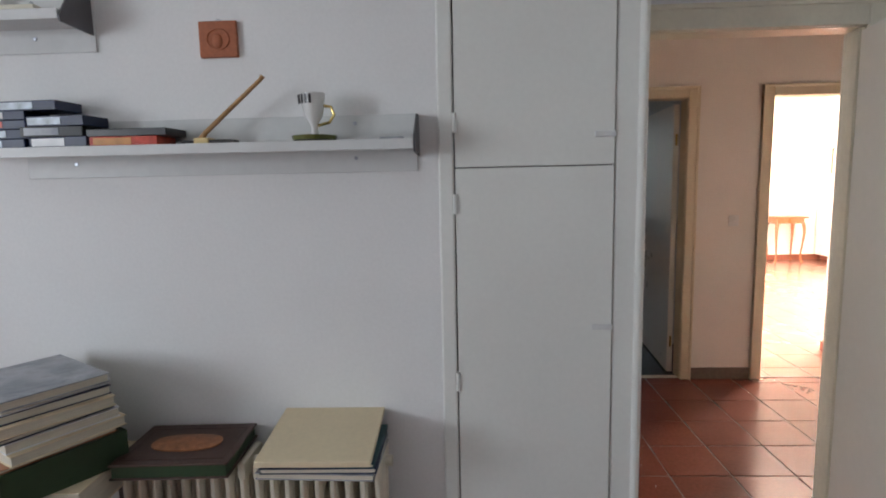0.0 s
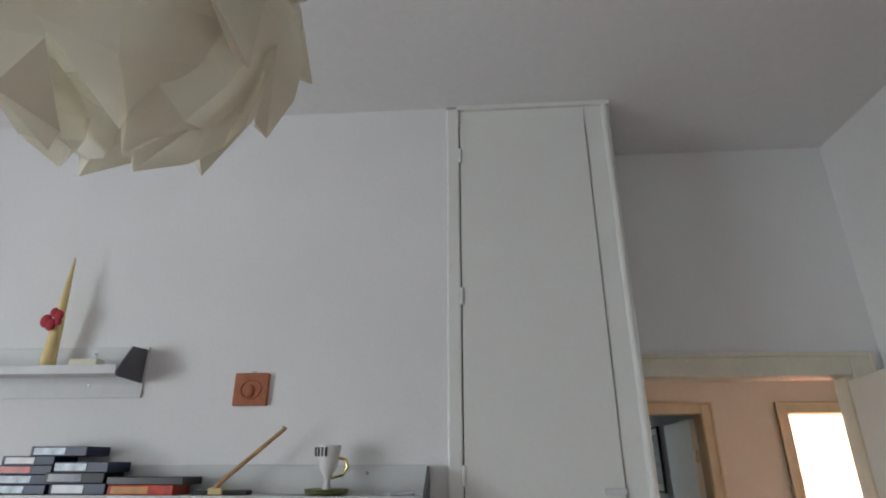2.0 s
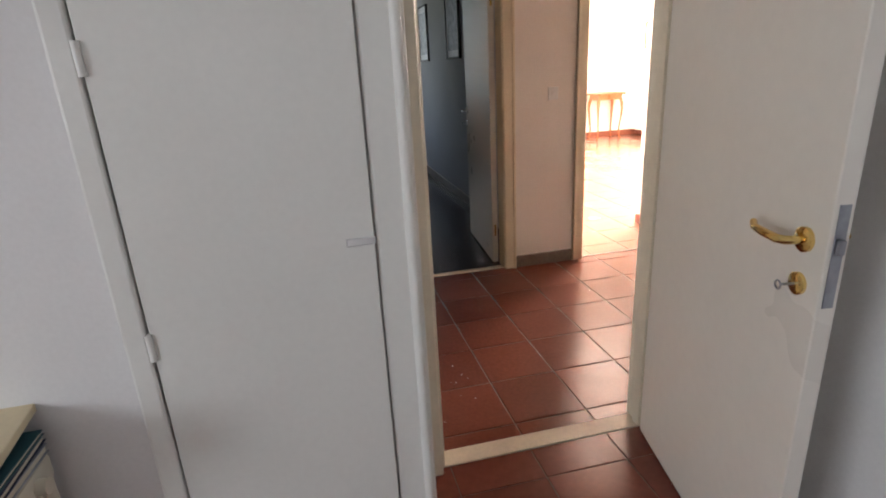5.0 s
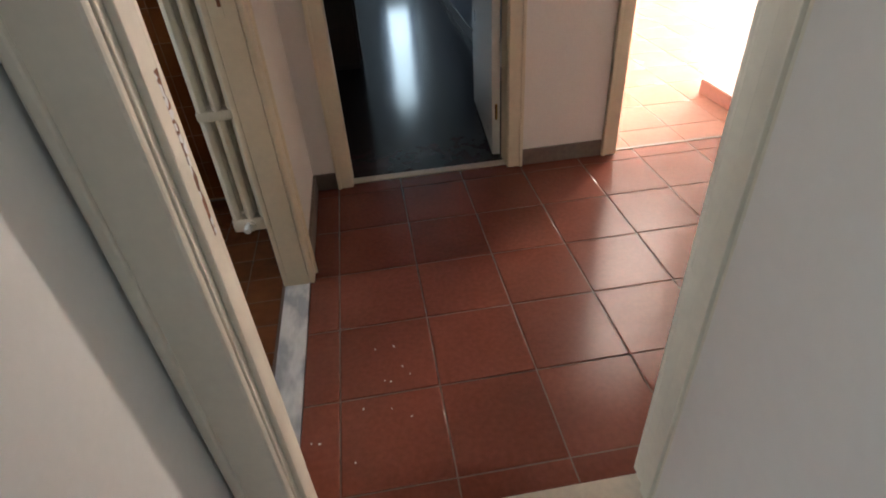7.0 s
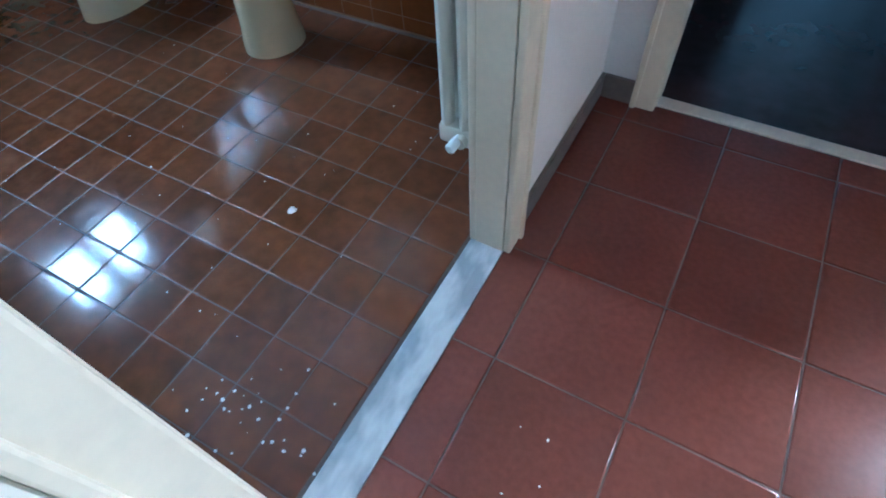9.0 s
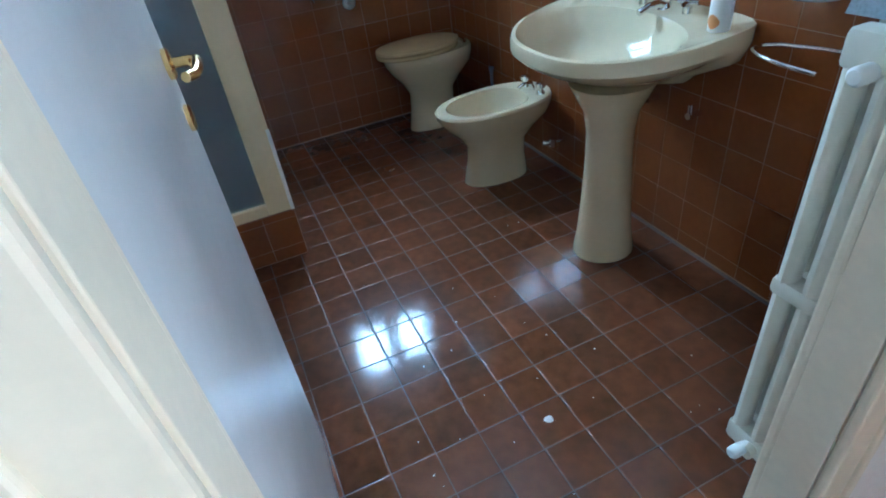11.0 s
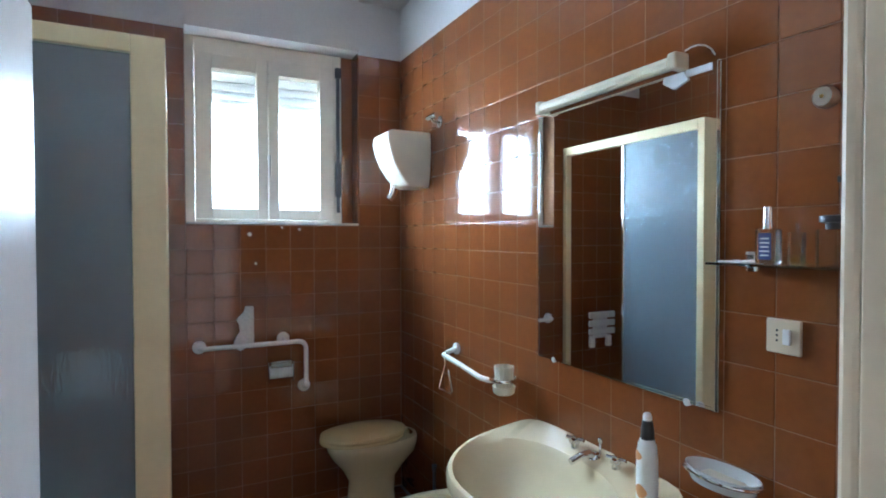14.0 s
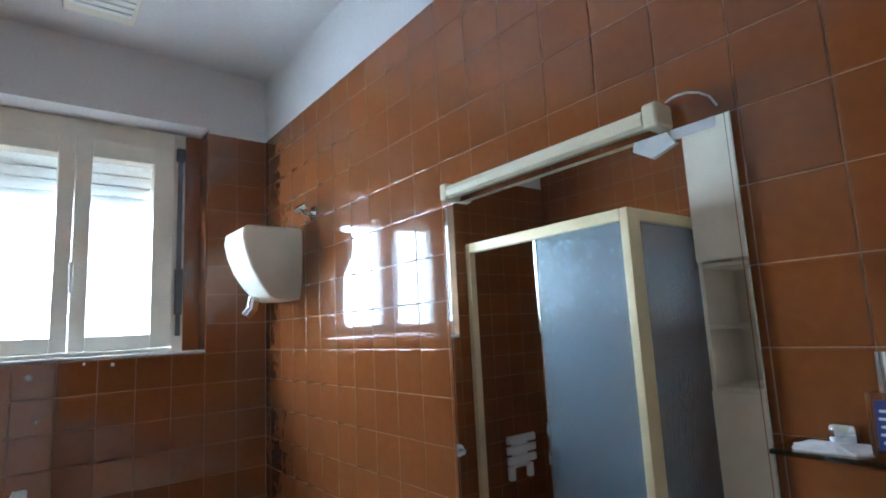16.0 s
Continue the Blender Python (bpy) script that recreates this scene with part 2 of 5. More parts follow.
for lk in list(MIRROR.node_tree.links):
    if lk.to_socket.name in ("Roughness", "Base Color"):
        MIRROR.node_tree.links.remove(lk)
MIRROR.node_tree.nodes["Principled BSDF"].inputs["Base Color"].default_value = (0.86, 0.88, 0.88, 1)
PANE = glassy("window_glass", (1, 1, 1), 0.0)
FROST = glassy("frosted_shower_glass", (0.47, 0.59, 0.67), 0.17, 1.0, 60)
FROST.node_tree.nodes["Principled BSDF"].inputs["Transmission Weight"].default_value = 0.75
BOTTLEG = glassy("clear_bottle_glass", (0.92, 0.94, 0.95), 0.03)
SHELFG = glassy("green_glass", (0.76, 0.92, 0.87), 0.02)
CLEARP = glassy("clear_plastic", (0.92, 0.93, 0.92), 0.15)
MILKP = glassy("milky_plastic", (0.90, 0.90, 0.86), 0.25)
MILKP.node_tree.nodes["Principled BSDF"].inputs["Transmission Weight"].default_value = 0.35
PLASTER = material("chipped_plaster", (0.74, 0.73, 0.70), 0.9, grain=0.1, scale=60, bump=0.4, stain=0.1)
PAINTMARK = material("fresh_white_paint", (0.95, 0.95, 0.93), 0.5, stain=0.03)
CHIPW = material("white_paint_chips", (0.78, 0.78, 0.76), 0.7, stain=0.05)
SHUTTER = material("grey_shutter_slats", (0.48, 0.50, 0.50), 0.5, stain=0.05)
RUST = material("rusty_wood_core", (0.20, 0.08, 0.035), 0.9, grain=0.3, scale=60, bump=0.6, stain=0.3, stain_scale=20)

# ---- mesh helpers ----


def boxm(bm, x0, x1, y0, y1, z0, z1, bevel=0.0, turn=None, segments=2):
    """Adds one box, its edges rounded by bevel; turn: a matrix applied last."""
    r = bmesh.ops.create_cube(bm, size=1, matrix=Matrix.Translation(((x0 + x1) / 2, (y0 + y1) / 2, (z0 + z1) / 2)) @ Matrix.Diagonal((abs(x1 - x0), abs(y1 - y0), abs(z1 - z0), 1)))
    vs = r["verts"]
    if bevel:
        es = list({e for v in vs for e in v.link_edges})
        r = bmesh.ops.bevel(bm, geom=es, offset=bevel, segments=segments, affect="EDGES", profile=0.5, clamp_overlap=True)
        vs = list({v for f in r["faces"] for v in f.verts} | {v for v in vs if v.is_valid})
    if turn is not None:
        bmesh.ops.transform(bm, matrix=turn, verts=[v for v in vs if v.is_valid])
    return bm


def lathe(bm, profile, steps=32, centre=(0, 0, 0), sx=1.0, sy=1.0):
    """Turns (radius, z) pairs about the z axis."""
    rings = []
    for r, z in profile:
        rings.append([bm.verts.new((centre[0] + sx * r * math.cos(2 * math.pi * k / steps), centre[1] + sy * r * math.sin(2 * math.pi * k / steps), centre[2] + z)) for k in range(steps)])
    for a, b in zip(rings, rings[1:]):
        for k in range(steps):
            bm.faces.new((a[k], a[(k + 1) % steps], b[(k + 1) % steps], b[k]))
    if profile[0][0] > 1e-5:
        bm.faces.new(list(reversed(rings[0])))
    if profile[-1][0] > 1e-5:
        bm.faces.new(rings[-1])
    bmesh.ops.remove_doubles(bm, verts=[v for ring in rings for v in ring], dist=1e-6)
    return bm


def loft(bm, rings, close=True):
    """Joins rings of equally many points with quads."""
    vs = [[bm.verts.new(p) for p in ring] for ring in rings]
    n = len(vs[0])
    for a, b in zip(vs, vs[1:]):
        for k in range(n):
            bm.faces.new((a[k], a[(k + 1) % n], b[(k + 1) % n], b[k]))
    if close:
        bm.faces.new(list(reversed(vs[0])))
        bm.faces.new(vs[-1])
    return bm


def tube(bm, points, radius, steps=10, cap=True):
    """A round bar along points, with smoothed bends left to the points."""
    pts = [Vector(p) for p in points]
    rings, ref = [], Vector((0, 0, 1))
    for i, p in enumerate(pts):
        d = (pts[min(i + 1, len(pts) - 1)] - pts[max(i - 1, 0)]).normalized()
        if abs(d.dot(ref)) > 0.95:
            ref = Vector((1, 0, 0)) if abs(d.x) < 0.9 else Vector((0, 1, 0))
        u = d.cross(ref).normalized()
        v = d.cross(u).normalized()
        ref = -u.cross(d) if False else ref
        r = radius[i] if isinstance(radius, (list, tuple)) else radius
        rings.append([p + r * (math.cos(2 * math.pi * k / steps) * u + math.sin(2 * math.pi * k / steps) * v) for k in range(steps)])
    return loft(bm, rings, cap)


def arc(centre, radius, a0, a1, plane="xy", n=8):
    out = []
    for i in range(n + 1):
        a = radians(a0 + (a1 - a0) * i / n)
        c, s = radius * math.cos(a), radius * math.sin(a)
        d = {"xy": (c, s, 0), "xz": (c, 0, s), "yz": (0, c, s)}[plane]
        out.append(tuple(centre[i2] + d[i2] for i2 in range(3)))
    return out


def prism(bm, outline, axis, a, b):
    """Extrudes a 2D outline along axis ('x': points are y,z; 'y': x,z; 'z': x,y) from a to b."""
    def put(p, v):
        return {"x": (v, p[0], p[1]), "y": (p[0], v, p[1]), "z": (p[0], p[1], v)}[axis]
    return loft(bm, [[put(p, a) for p in outline], [put(p, b) for p in outline]])


def part(name, bm, mat, parent=None, label="", smooth=False, at=None):
    bmesh.ops.recalc_face_normals(bm, faces=bm.faces)
    me = bpy.data.meshes.new(name)
    bm.to_mesh(me)
    bm.free()
    me.materials.append(mat)
    if smooth:
        for p in me.polygons:
            p.use_smooth = True
        me.set_sharp_from_angle(angle=radians(40))
    ob = new(name, me)
    if at is not None:
        ob.matrix_world = at
    if parent is not None:
        ob.parent = parent
    if label:
        tagged(ob, label)
    return ob


def thing(name, label, category, at=None, group="", kind=""):
    ob = tagged(new(name), label, category, group, kind)
    ob.empty_display_size = 0.1
    if at is not None:
        ob.matrix_world = at
    return ob


def single(name, bm, mat, label, category, smooth=False, at=None, group="", kind=""):
    return tagged(part(name, bm, mat, None, "", smooth, at), label, category, group, kind)


def setting(name, mat, boxes, label="", bevel=0.0):
    bm = bmesh.new()
    for b in boxes:
        boxm(bm, *b, bevel=bevel)
    return tagged(part(name, bm, mat), label, kind="structure")


def bx(*a, **k):
    return boxm(bmesh.new(), *a, **k)

# ---- structure ----
H = 3.02   # room height
setting("wall_shelf_side", WALL, [(-3.1, 0.40, 1.19, 1.302, 0, 3.12)], "plain white painted bedroom wall behind the shelves")
setting("wall_behind_cabinet", WALL, [(0.4, 1.05, 1.60, 1.70, 0, 3.12), (0.4, 0.41, 1.302, 1.60, 0, 3.12)], "white wall between bedroom and bathroom")
setting("wall_bedroom_door", WALL, [(1.05, 1.12, 1.60, 1.70, 0, H), (1.94, 3.62, 1.60, 1.70, 0, H), (1.12, 1.94, 1.60, 1.70, 2.015, H)], "white wall around the bedroom doorway")
setting("wall_bedroom_east", WALL, [(2.06, 2.16, -3.1, 1.60, 0, H)], "plain white painted bedroom side wall")
setting("wall_bedroom_west", WALL, [(-3.1, -3.0, -3.1, -2.05, 0, H), (-3.1, -3.0, -0.55, 1.19, 0, H), (-3.1, -3.0, -2.05, -0.55, 0, 0.85), (-3.1, -3.0, -2.05, -0.55, 2.25, H)], "white bedroom wall with a window opening")
setting("wall_bedroom_south", WALL, [(-3.0, 2.06, -3.1, -3.0, 0, H)], "plain white bedroom wall")
setting("wall_bath_door", BOUNCEWALL, [(0.97, 1.05, 1.70, 1.888, 0, 3.12), (0.97, 1.05, 2.695, 3.42, 0, 3.12), (0.97, 1.05, 1.888, 2.695, 2.03, 3.12)], "white hall wall around the bathroom doorway")
setting("wall_hall_north", BOUNCEWALL, [(0.97, 1.226, 3.42, 3.52, 0, H), (2.033, 2.586, 3.42, 3.52, 0, H), (3.36, 6.7, 3.42, 3.52, 0, H), (1.226, 2.033, 3.42, 3.52, 2.025, H), (2.586, 3.36, 3.42, 3.52, 2.025, H)], "white hall wall with two doorways, warm bounce in its colour")
setting("wall_hall_east", BOUNCEWALL, [(3.50, 3.60, 1.70, 3.42, 0, H)], "white hall side wall, warm bounce in its colour")
setting("wall_corridor_east", GREYWALL, [(2.30, 2.40, 3.52, 10.4, 0, H)], "pale grey corridor wall")
setting("wall_corridor_west", GREYWALL, [(0.97, 1.12, 3.56, 6.5, 0, H), (0.97, 1.12, 7.5, 10.5, 0, H), (0.97, 1.12, 6.5, 7.5, 0, 0.7), (0.97, 1.12, 6.5, 7.5, 2.3, H)], "pale grey corridor wall with a window opening")
setting("wall_corridor_end", GREYWALL, [(1.12, 1.72, 10.4, 10.5, 0, H), (2.28, 2.4, 10.4, 10.5, 0, H), (1.72, 2.28, 10.4, 10.5, 0, 0.75), (1.72, 2.28, 10.4, 10.5, 2.3, H)], "corridor end wall with a bright window")
setting("wall_bright_stub", BOUNCEWALL, [(3.44, 3.54, 3.52, 4.05, 0, H)], "short white wall beside the bright doorway")
setting("wall_bright_north", BOUNCEWALL, [(2.4, 6.7, 9.1, 9.2, 0, H)], "bright white back wall of the sunny room")
setting("wall_bright_east", BOUNCEWALL, [(6.6, 6.7, 3.52, 5.2, 0, H), (6.6, 6.7, 7.4, 9.1, 0, H), (6.6, 6.7, 5.2, 7.4, 0, 0.4), (6.6, 6.7, 5.2, 7.4, 2.5, H)], "white side wall with a large window opening")
wall_bath_north = setting("wall_bath_north", WALLGROUT, [(-2.36, 0.97, 3.459, 3.56, 0, 2.785)], "bathroom wall with glossy rust-brown square tiles")
setting("wall_bath_north_upper", DIMPLASTER, [(-2.36, 0.97, 3.462, 3.56, 2.785, 3.12)], "white plaster above the wall tiles")
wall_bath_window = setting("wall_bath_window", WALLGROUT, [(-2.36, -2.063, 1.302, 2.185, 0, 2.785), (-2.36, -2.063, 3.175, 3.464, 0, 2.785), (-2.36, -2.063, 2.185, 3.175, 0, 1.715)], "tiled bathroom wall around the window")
setting("wall_bath_window_upper", DIMPLASTER, [(-2.36, -2.064, 1.302, 2.185, 2.785, 3.12), (-2.36, -2.064, 3.175, 3.462, 2.785, 3.12), (-2.36, -2.04, 2.185, 3.175, 2.80, 3.12)], "white plaster and shutter box above the window")
wall_bath_south = setting("wall_bath_south", WALLGROUT, [(-2.06, 0.40, 1.302, 1.308, 0, 3.12)], "tiled bathroom wall behind the shower")
wall_bath_entry = setting("wall_bath_entry", WALLGROUT, [(0.965, 0.97, 2.762, 3.459, 0, 2.785)], "tiled bathroom wall behind the radiator")

setting("ceiling_bedroom", CEIL, [(-3.1, 2.16, -3.1, 1.19, H, H + 0.1), (0.40, 2.16, 1.19, 1.60, H, H + 0.1)], "plain white ceiling")
setting("ceiling_hall", CEIL, [(1.05, 3.6, 1.6, 3.42, H, H + 0.1)], "plain white ceiling")
setting("ceiling_corridor", CEIL, [(0.97, 2.4, 3.42, 10.5, H, H + 0.1)], "plain ceiling")
setting("ceiling_bright", CEIL, [(2.4, 6.7, 3.42, 9.2, H, H + 0.1)], "plain ceiling")
setting("ceiling_bath", DIMPLASTER, [(-2.36, 1.05, 1.302, 3.56, 3.12, 3.22)], "plain white bathroom ceiling")

floor_bedroom = setting("floor_bedroom", GROUT, [(-3.1, 2.16, -3.1, 1.62, -0.12, -0.003)], "dark red-brown glossy bedroom floor")
floor_hall = setting("floor_hall", GROUT, [(1.05, 3.6, 1.70, 3.44, -0.12, -0.003)], "red terracotta hall floor with pale joints")
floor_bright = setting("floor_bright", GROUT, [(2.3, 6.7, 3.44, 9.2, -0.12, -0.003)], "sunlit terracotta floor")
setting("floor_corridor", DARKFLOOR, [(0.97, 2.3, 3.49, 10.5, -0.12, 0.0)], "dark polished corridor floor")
floor_bath = setting("floor_bath", BATHGROUT, [(-2.36, 0.955, 1.302, 3.56, -0.12, -0.0014)], "brown glazed square tile bathroom floor")
setting("threshold_bedroom", STONE, [(1.12, 1.94, 1.62, 1.70, -0.1, 0.004)], "pale beige stone door threshold", 0.002)
setting("threshold_corridor", STONE, [(1.226, 2.033, 3.44, 3.49, -0.1, 0.004)], "pale beige stone door threshold", 0.002)
setting("threshold_bright", BASEB, [(2.586, 3.36, 3.435, 3.455, -0.1, 0.003)], "thin dark metal floor strip")
setting("threshold_bath", MARBLE, [(0.955, 1.05, 1.888, 2.695, -0.1, 0.003)], "grey-white veined marble bathroom threshold", 0.002)

# ground outside, to the horizon
GROUND = material("outside_ground", (0.16, 0.17, 0.10), 0.9, grain=0.2, scale=3, stain=0.3, stain_scale=0.2)
gb = bmesh.new()
bmesh.ops.create_grid(gb, x_segments=8, y_segments=8, size=400, matrix=Matrix.Translation((0, 0, -3.2)))
tagged(part("ground", gb, GROUND), "distant dull green ground outside", kind="structure")


def skirting(name, mat, runs, label):
    bm = bmesh.new()
    for x0, x1, y0, y1, h in runs:
        boxm(bm, x0, x1, y0, y1, 0.0, h, 0.003)
    tagged(part(name, bm, mat), label, kind="structure")


skirting("baseboard_hall", BASEB, [(1.05, 1.062, 2.762, 3.42, 0.085), (1.062, 1.161, 3.408, 3.42, 0.085), (2.101, 2.519, 3.408, 3.42, 0.085), (3.488, 3.50, 1.72, 3.40, 0.085), (2.02, 3.488, 1.70, 1.712, 0.085)], "grey-brown stone skirting")
skirting("baseboard_bright", REDBASE, [(3.43, 3.44, 3.53, 4.05, 0.085), (3.43, 3.54, 4.05, 4.06, 0.085), (2.40, 6.588, 9.088, 9.10, 0.09), (6.588, 6.60, 7.7, 9.088, 0.09)], "red-brown tile skirting")
skirting("baseboard_corridor", BASEB, [(2.288, 2.30, 4.4, 10.4, 0.09)], "dark skirting along the corridor")
skirting("baseboard_bedroom", BASEB, [(2.048, 2.06, -3.0, 1.58, 0.08), (-3.0, 0.39, 1.178, 1.19, 0.08)], "dark skirting along the bedroom walls")


def door_trim(name, label, axis, lo, hi, top, faces, w=0.065, depth=0.02, mat=TRIM):
    """Architraves on both faces and a jamb lining round an opening; axis: the wall's direction."""
    for k, (face, side) in enumerate(faces):
        bm = bmesh.new()
        a, b = sorted((face, face + side * depth))
        a2, b2 = sorted((face, face + side * (depth + 0.008)))
        runs = ((lo - w, lo + 0.012, 0, top + w), (hi - 0.012, hi + w, 0, top + w), (lo + 0.012, hi - 0.012, top - 0.012, top + w))
        for p, q, z0, z1 in runs:
            boxm(bm, *((p, q, a, b) if axis == "x" else (a, b, p, q)), z0, z1, 0.006)
        for p, q, z0, z1 in ((lo - w, lo - w + 0.018, 0, top + w), (hi + w - 0.018, hi + w, 0, top + w), (lo - w + 0.018, hi + w - 0.018, top + w - 0.018, top + w)):
            boxm(bm, *((p, q, a2, b2) if axis == "x" else (a2, b2, p, q)), z0, z1, 0.004)
        tagged(part(name, bm, mat), label, kind="structure")
    d0, d1 = sorted(f for f, _ in faces)
    bm = bmesh.new()
    for p, q, z0, z1 in ((lo, lo + 0.014, 0.004, top), (hi - 0.014, hi, 0.004, top), (lo + 0.014, hi - 0.014, top - 0.014, top)):
        boxm(bm, *((p, q, d0 + 0.001, d1 - 0.001) if axis == "x" else (d0 + 0.001, d1 - 0.001, p, q)), z0, z1, 0.002)
    return tagged(part(name, bm, mat), label, kind="structure")


door_trim("trim_bedroom_door", "cream painted wooden door frame, worn", "x", 1.12, 1.94, 2.015, ((1.60, -1), (1.70, 1)), 0.08, mat=WORNTRIM)
door_trim("trim_corridor_door", "cream painted wooden door frame", "x", 1.226, 2.033, 2.025, ((3.42, -1), (3.52, 1)))
door_trim("trim_bright_door", "cream painted wooden door frame", "x", 2.586, 3.36, 2.025, ((3.42, -1), (3.52, 1)))
door_trim("trim_bath_door", "cream painted wooden door frame, chipped", "y", 1.888, 2.695, 2.03, ((1.05, 1), (0.97, -1)), 0.065)

setting("trim_corner_strip", WORNTRIM, [(1.05, 1.072, 1.7285, 1.8225, 0.0, 2.09)], "white painted strip filling the corner between two door frames", 0.003)


def lock_strike(x, y, z, face, label):
    """A worn strike plate set in a jamb; face: the jamb's inward normal along x or y."""
    ob = thing("strike_plate", label, "strike plate")
    n = Vector(face)
    u = Vector((n.y, n.x, 0)) if abs(n.y) > 0.5 else Vector((0, 1, 0))
    m = Matrix.Translation((x, y, z)) @ Matrix(((u.x, 0, n.x, 0), (u.y, 0, n.y, 0), (0, 1, 0, 0), (0, 0, 0, 1)))
    part("plate", bx(-0.007, 0.007, -0.035, 0.035, 0.0005, 0.003, bevel=0.001, turn=m), TRIM, ob, "painted-over plate")
    part("hole_lining", bx(-0.005, 0.005, -0.004, 0.020, 0.0032, 0.0045, turn=m), RUST, ob, "rusty latch hole")
    return ob


for strike_z in (1.10, 1.02):
    lock_strike(1.005, 2.681, strike_z, (0, -1, 0), "worn rusty strike plate on the bathroom door frame")
# the chipped edge of the bedroom door's frame
cb = bmesh.new()
rng = random.Random(7)
ragged = [(1.675 + rng.uniform(-0.004, 0.004), 0.90 + 0.24 * k / 16) for k in range(17)] + [(1.695 + rng.uniform(-0.006, 0.003), 1.14 - 0.24 * k / 16) for k in range(17)]
prism(cb, ragged, "x", 1.1335, 1.1346)
# thin brown strips drawn along the frame's groove
boxm(cb, 1.1335, 1.1346, 1.6665, 1.6695, 0.02, 0.895, 0.0003)
boxm(cb, 1.1335, 1.1346, 1.668, 1.6705, 1.145, 1.98, 0.0003)
tagged(part("trim_chips_and_groove", cb, RUST), "brown bare wood where the frame's paint has chipped, and thin brown groove lines", kind="structure")
fb = bmesh.new()
for k in range(15):
    w, h = rng.uniform(0.004, 0.010), rng.uniform(0.006, 0.016)
    c, z = rng.uniform(1.672, 1.696), 0.905 + 0.23 * k / 14
    prism(fb, [(c + w * rng.uniform(0.35, 1.3) * math.cos(q), z + h * rng.uniform(0.35, 1.3) * math.sin(q)) for q in [2 * math.pi * i / 6 + rng.uniform(-0.3, 0.3) for i in range(6)]], "x", 1.1348, 1.1356)
setting("trim_door_stop", WORNTRIM, [(1.134, 1.145, 1.618, 1.655, 0.004, 2.001), (1.915, 1.926, 1.618, 1.655, 0.004, 2.001)], "painted wooden door stop along the frame", 0.002)
tagged(part("trim_paint_flakes", fb, CHIPW), "white paint flakes left on the bare wood", kind="structure")


def lever(parent, base, out, along, mat):
    """A lever handle with its rose; base on the door face, out: away from it, along: where the lever points."""
    b, o, a = Vector(base), Vector(out), Vector(along)
    bm = bmesh.new()
    tube(bm, [b, b + o * 0.008, b + o * 0.011], [0.026, 0.026, 0.021], 20)
    rose = part("rose", bm, mat, parent, smooth=True)
    bm = bmesh.new()
    pts = [b + o * 0.008, b + o * 0.03, b + o * 0.043 + a * 0.004, b + o * 0.05 + a * 0.016, b + o * 0.05 + a * 0.06, b + o * 0.046 + a * 0.10, b + o * 0.034 + a * 0.125 + Vector((0, 0, 0.004))]
    tube(bm, pts, [0.009, 0.009, 0.0095, 0.0095, 0.0095, 0.0085, 0.008], 12)
    part("handle", bm, mat, parent, smooth=True)
    return rose


def keyhole(parent, base, out, mat, key=False):
    b, o = Vector(base), Vector(out)
    bm = bmesh.new()
    tube(bm, [b, b + o * 0.007, b + o * 0.010], [0.024, 0.024, 0.019], 20)
    e = part("escutcheon", bm, mat, parent, smooth=True)
    if key:
        bm = bmesh.new()
        tube(bm, [b + o * 0.010, b + o * 0.035], 0.003, 8)
        side = Vector((0, 0, 1)).cross(o)
        tube(bm, [b + o * 0.035 + 0.009 * (math.cos(t) * side + math.sin(t) * Vector((0, 0, 1))) + o * 0.009 for t in [k * math.pi / 5 for k in range(11)]], 0.002, 6)
        part("key", bm, STEEL, e, "small steel key")


def leaf(name, label, width, height, m, mat, metal, handle_z, sides, lever_dir=-1, thick=0.04, key=True):
    """A flush door leaf, hinged at its local origin, lying along +x, thick in y."""
    ob = tagged(thing(name, label, "door"), kind="structure")
    part("panel", bx(0.004, width, 0, thick, 0.012, height, bevel=0.003), mat, ob)
    part("lock_plate", bx(width + 0.0002, width + 0.0025, thick / 2 - 0.011, thick / 2 + 0.011, handle_z - 0.125, handle_z + 0.085, bevel=0.0008), STEEL, ob, "grey steel lock plate")
    part("latch", bx(width + 0.0025, width + 0.013, thick / 2 - 0.007, thick / 2 + 0.007, handle_z - 0.012, handle_z + 0.018, bevel=0.003), STEEL, ob, "steel latch bolt")
    for s in sides:
        yy = thick if s > 0 else 0
        lever(ob, (width - 0.06, yy, handle_z), (0, s, 0), (lever_dir, 0, 0), metal)
        keyhole(ob, (width - 0.06, yy, handle_z - 0.095), (0, s, 0), metal, key and s == sides[0])
    for z in (0.25, height - 0.25):
        bm = bmesh.new()
        tube(bm, [(0, thick / 2, z - 0.04), (0, thick / 2, z + 0.04)], 0.007, 10)
        part("hinge", bm, BRASS, ob, smooth=True)
    ob.matrix_world = m
    return ob


leaf("door_bedroom", "cream flush door standing open with brass lever handle", 0.775, 1.985, pose(1.905, 1.592, 0, 0, 0, -101.5), LEAF, BRASS, 1.0, (-1, 1))
bath_leaf = leaf("door_bathroom", "white glossy flush bathroom door standing open inwards", 0.755, 2.0, pose(0.955, 1.888, 0, 0, 0, 177.5), BATHLEAF, BRASS, 1.15, (-1, 1), key=False)
leaf("door_corridor", "pale grey flush door standing open into the corridor", 0.79, 1.99, pose(2.015, 3.535, 0, 0, 0, 85.5), LEAF, CHROME, 1.02, (1, -1))

# a touched-up spot on the bathroom door's face
rng = random.Random(31)
bm = bmesh.new()
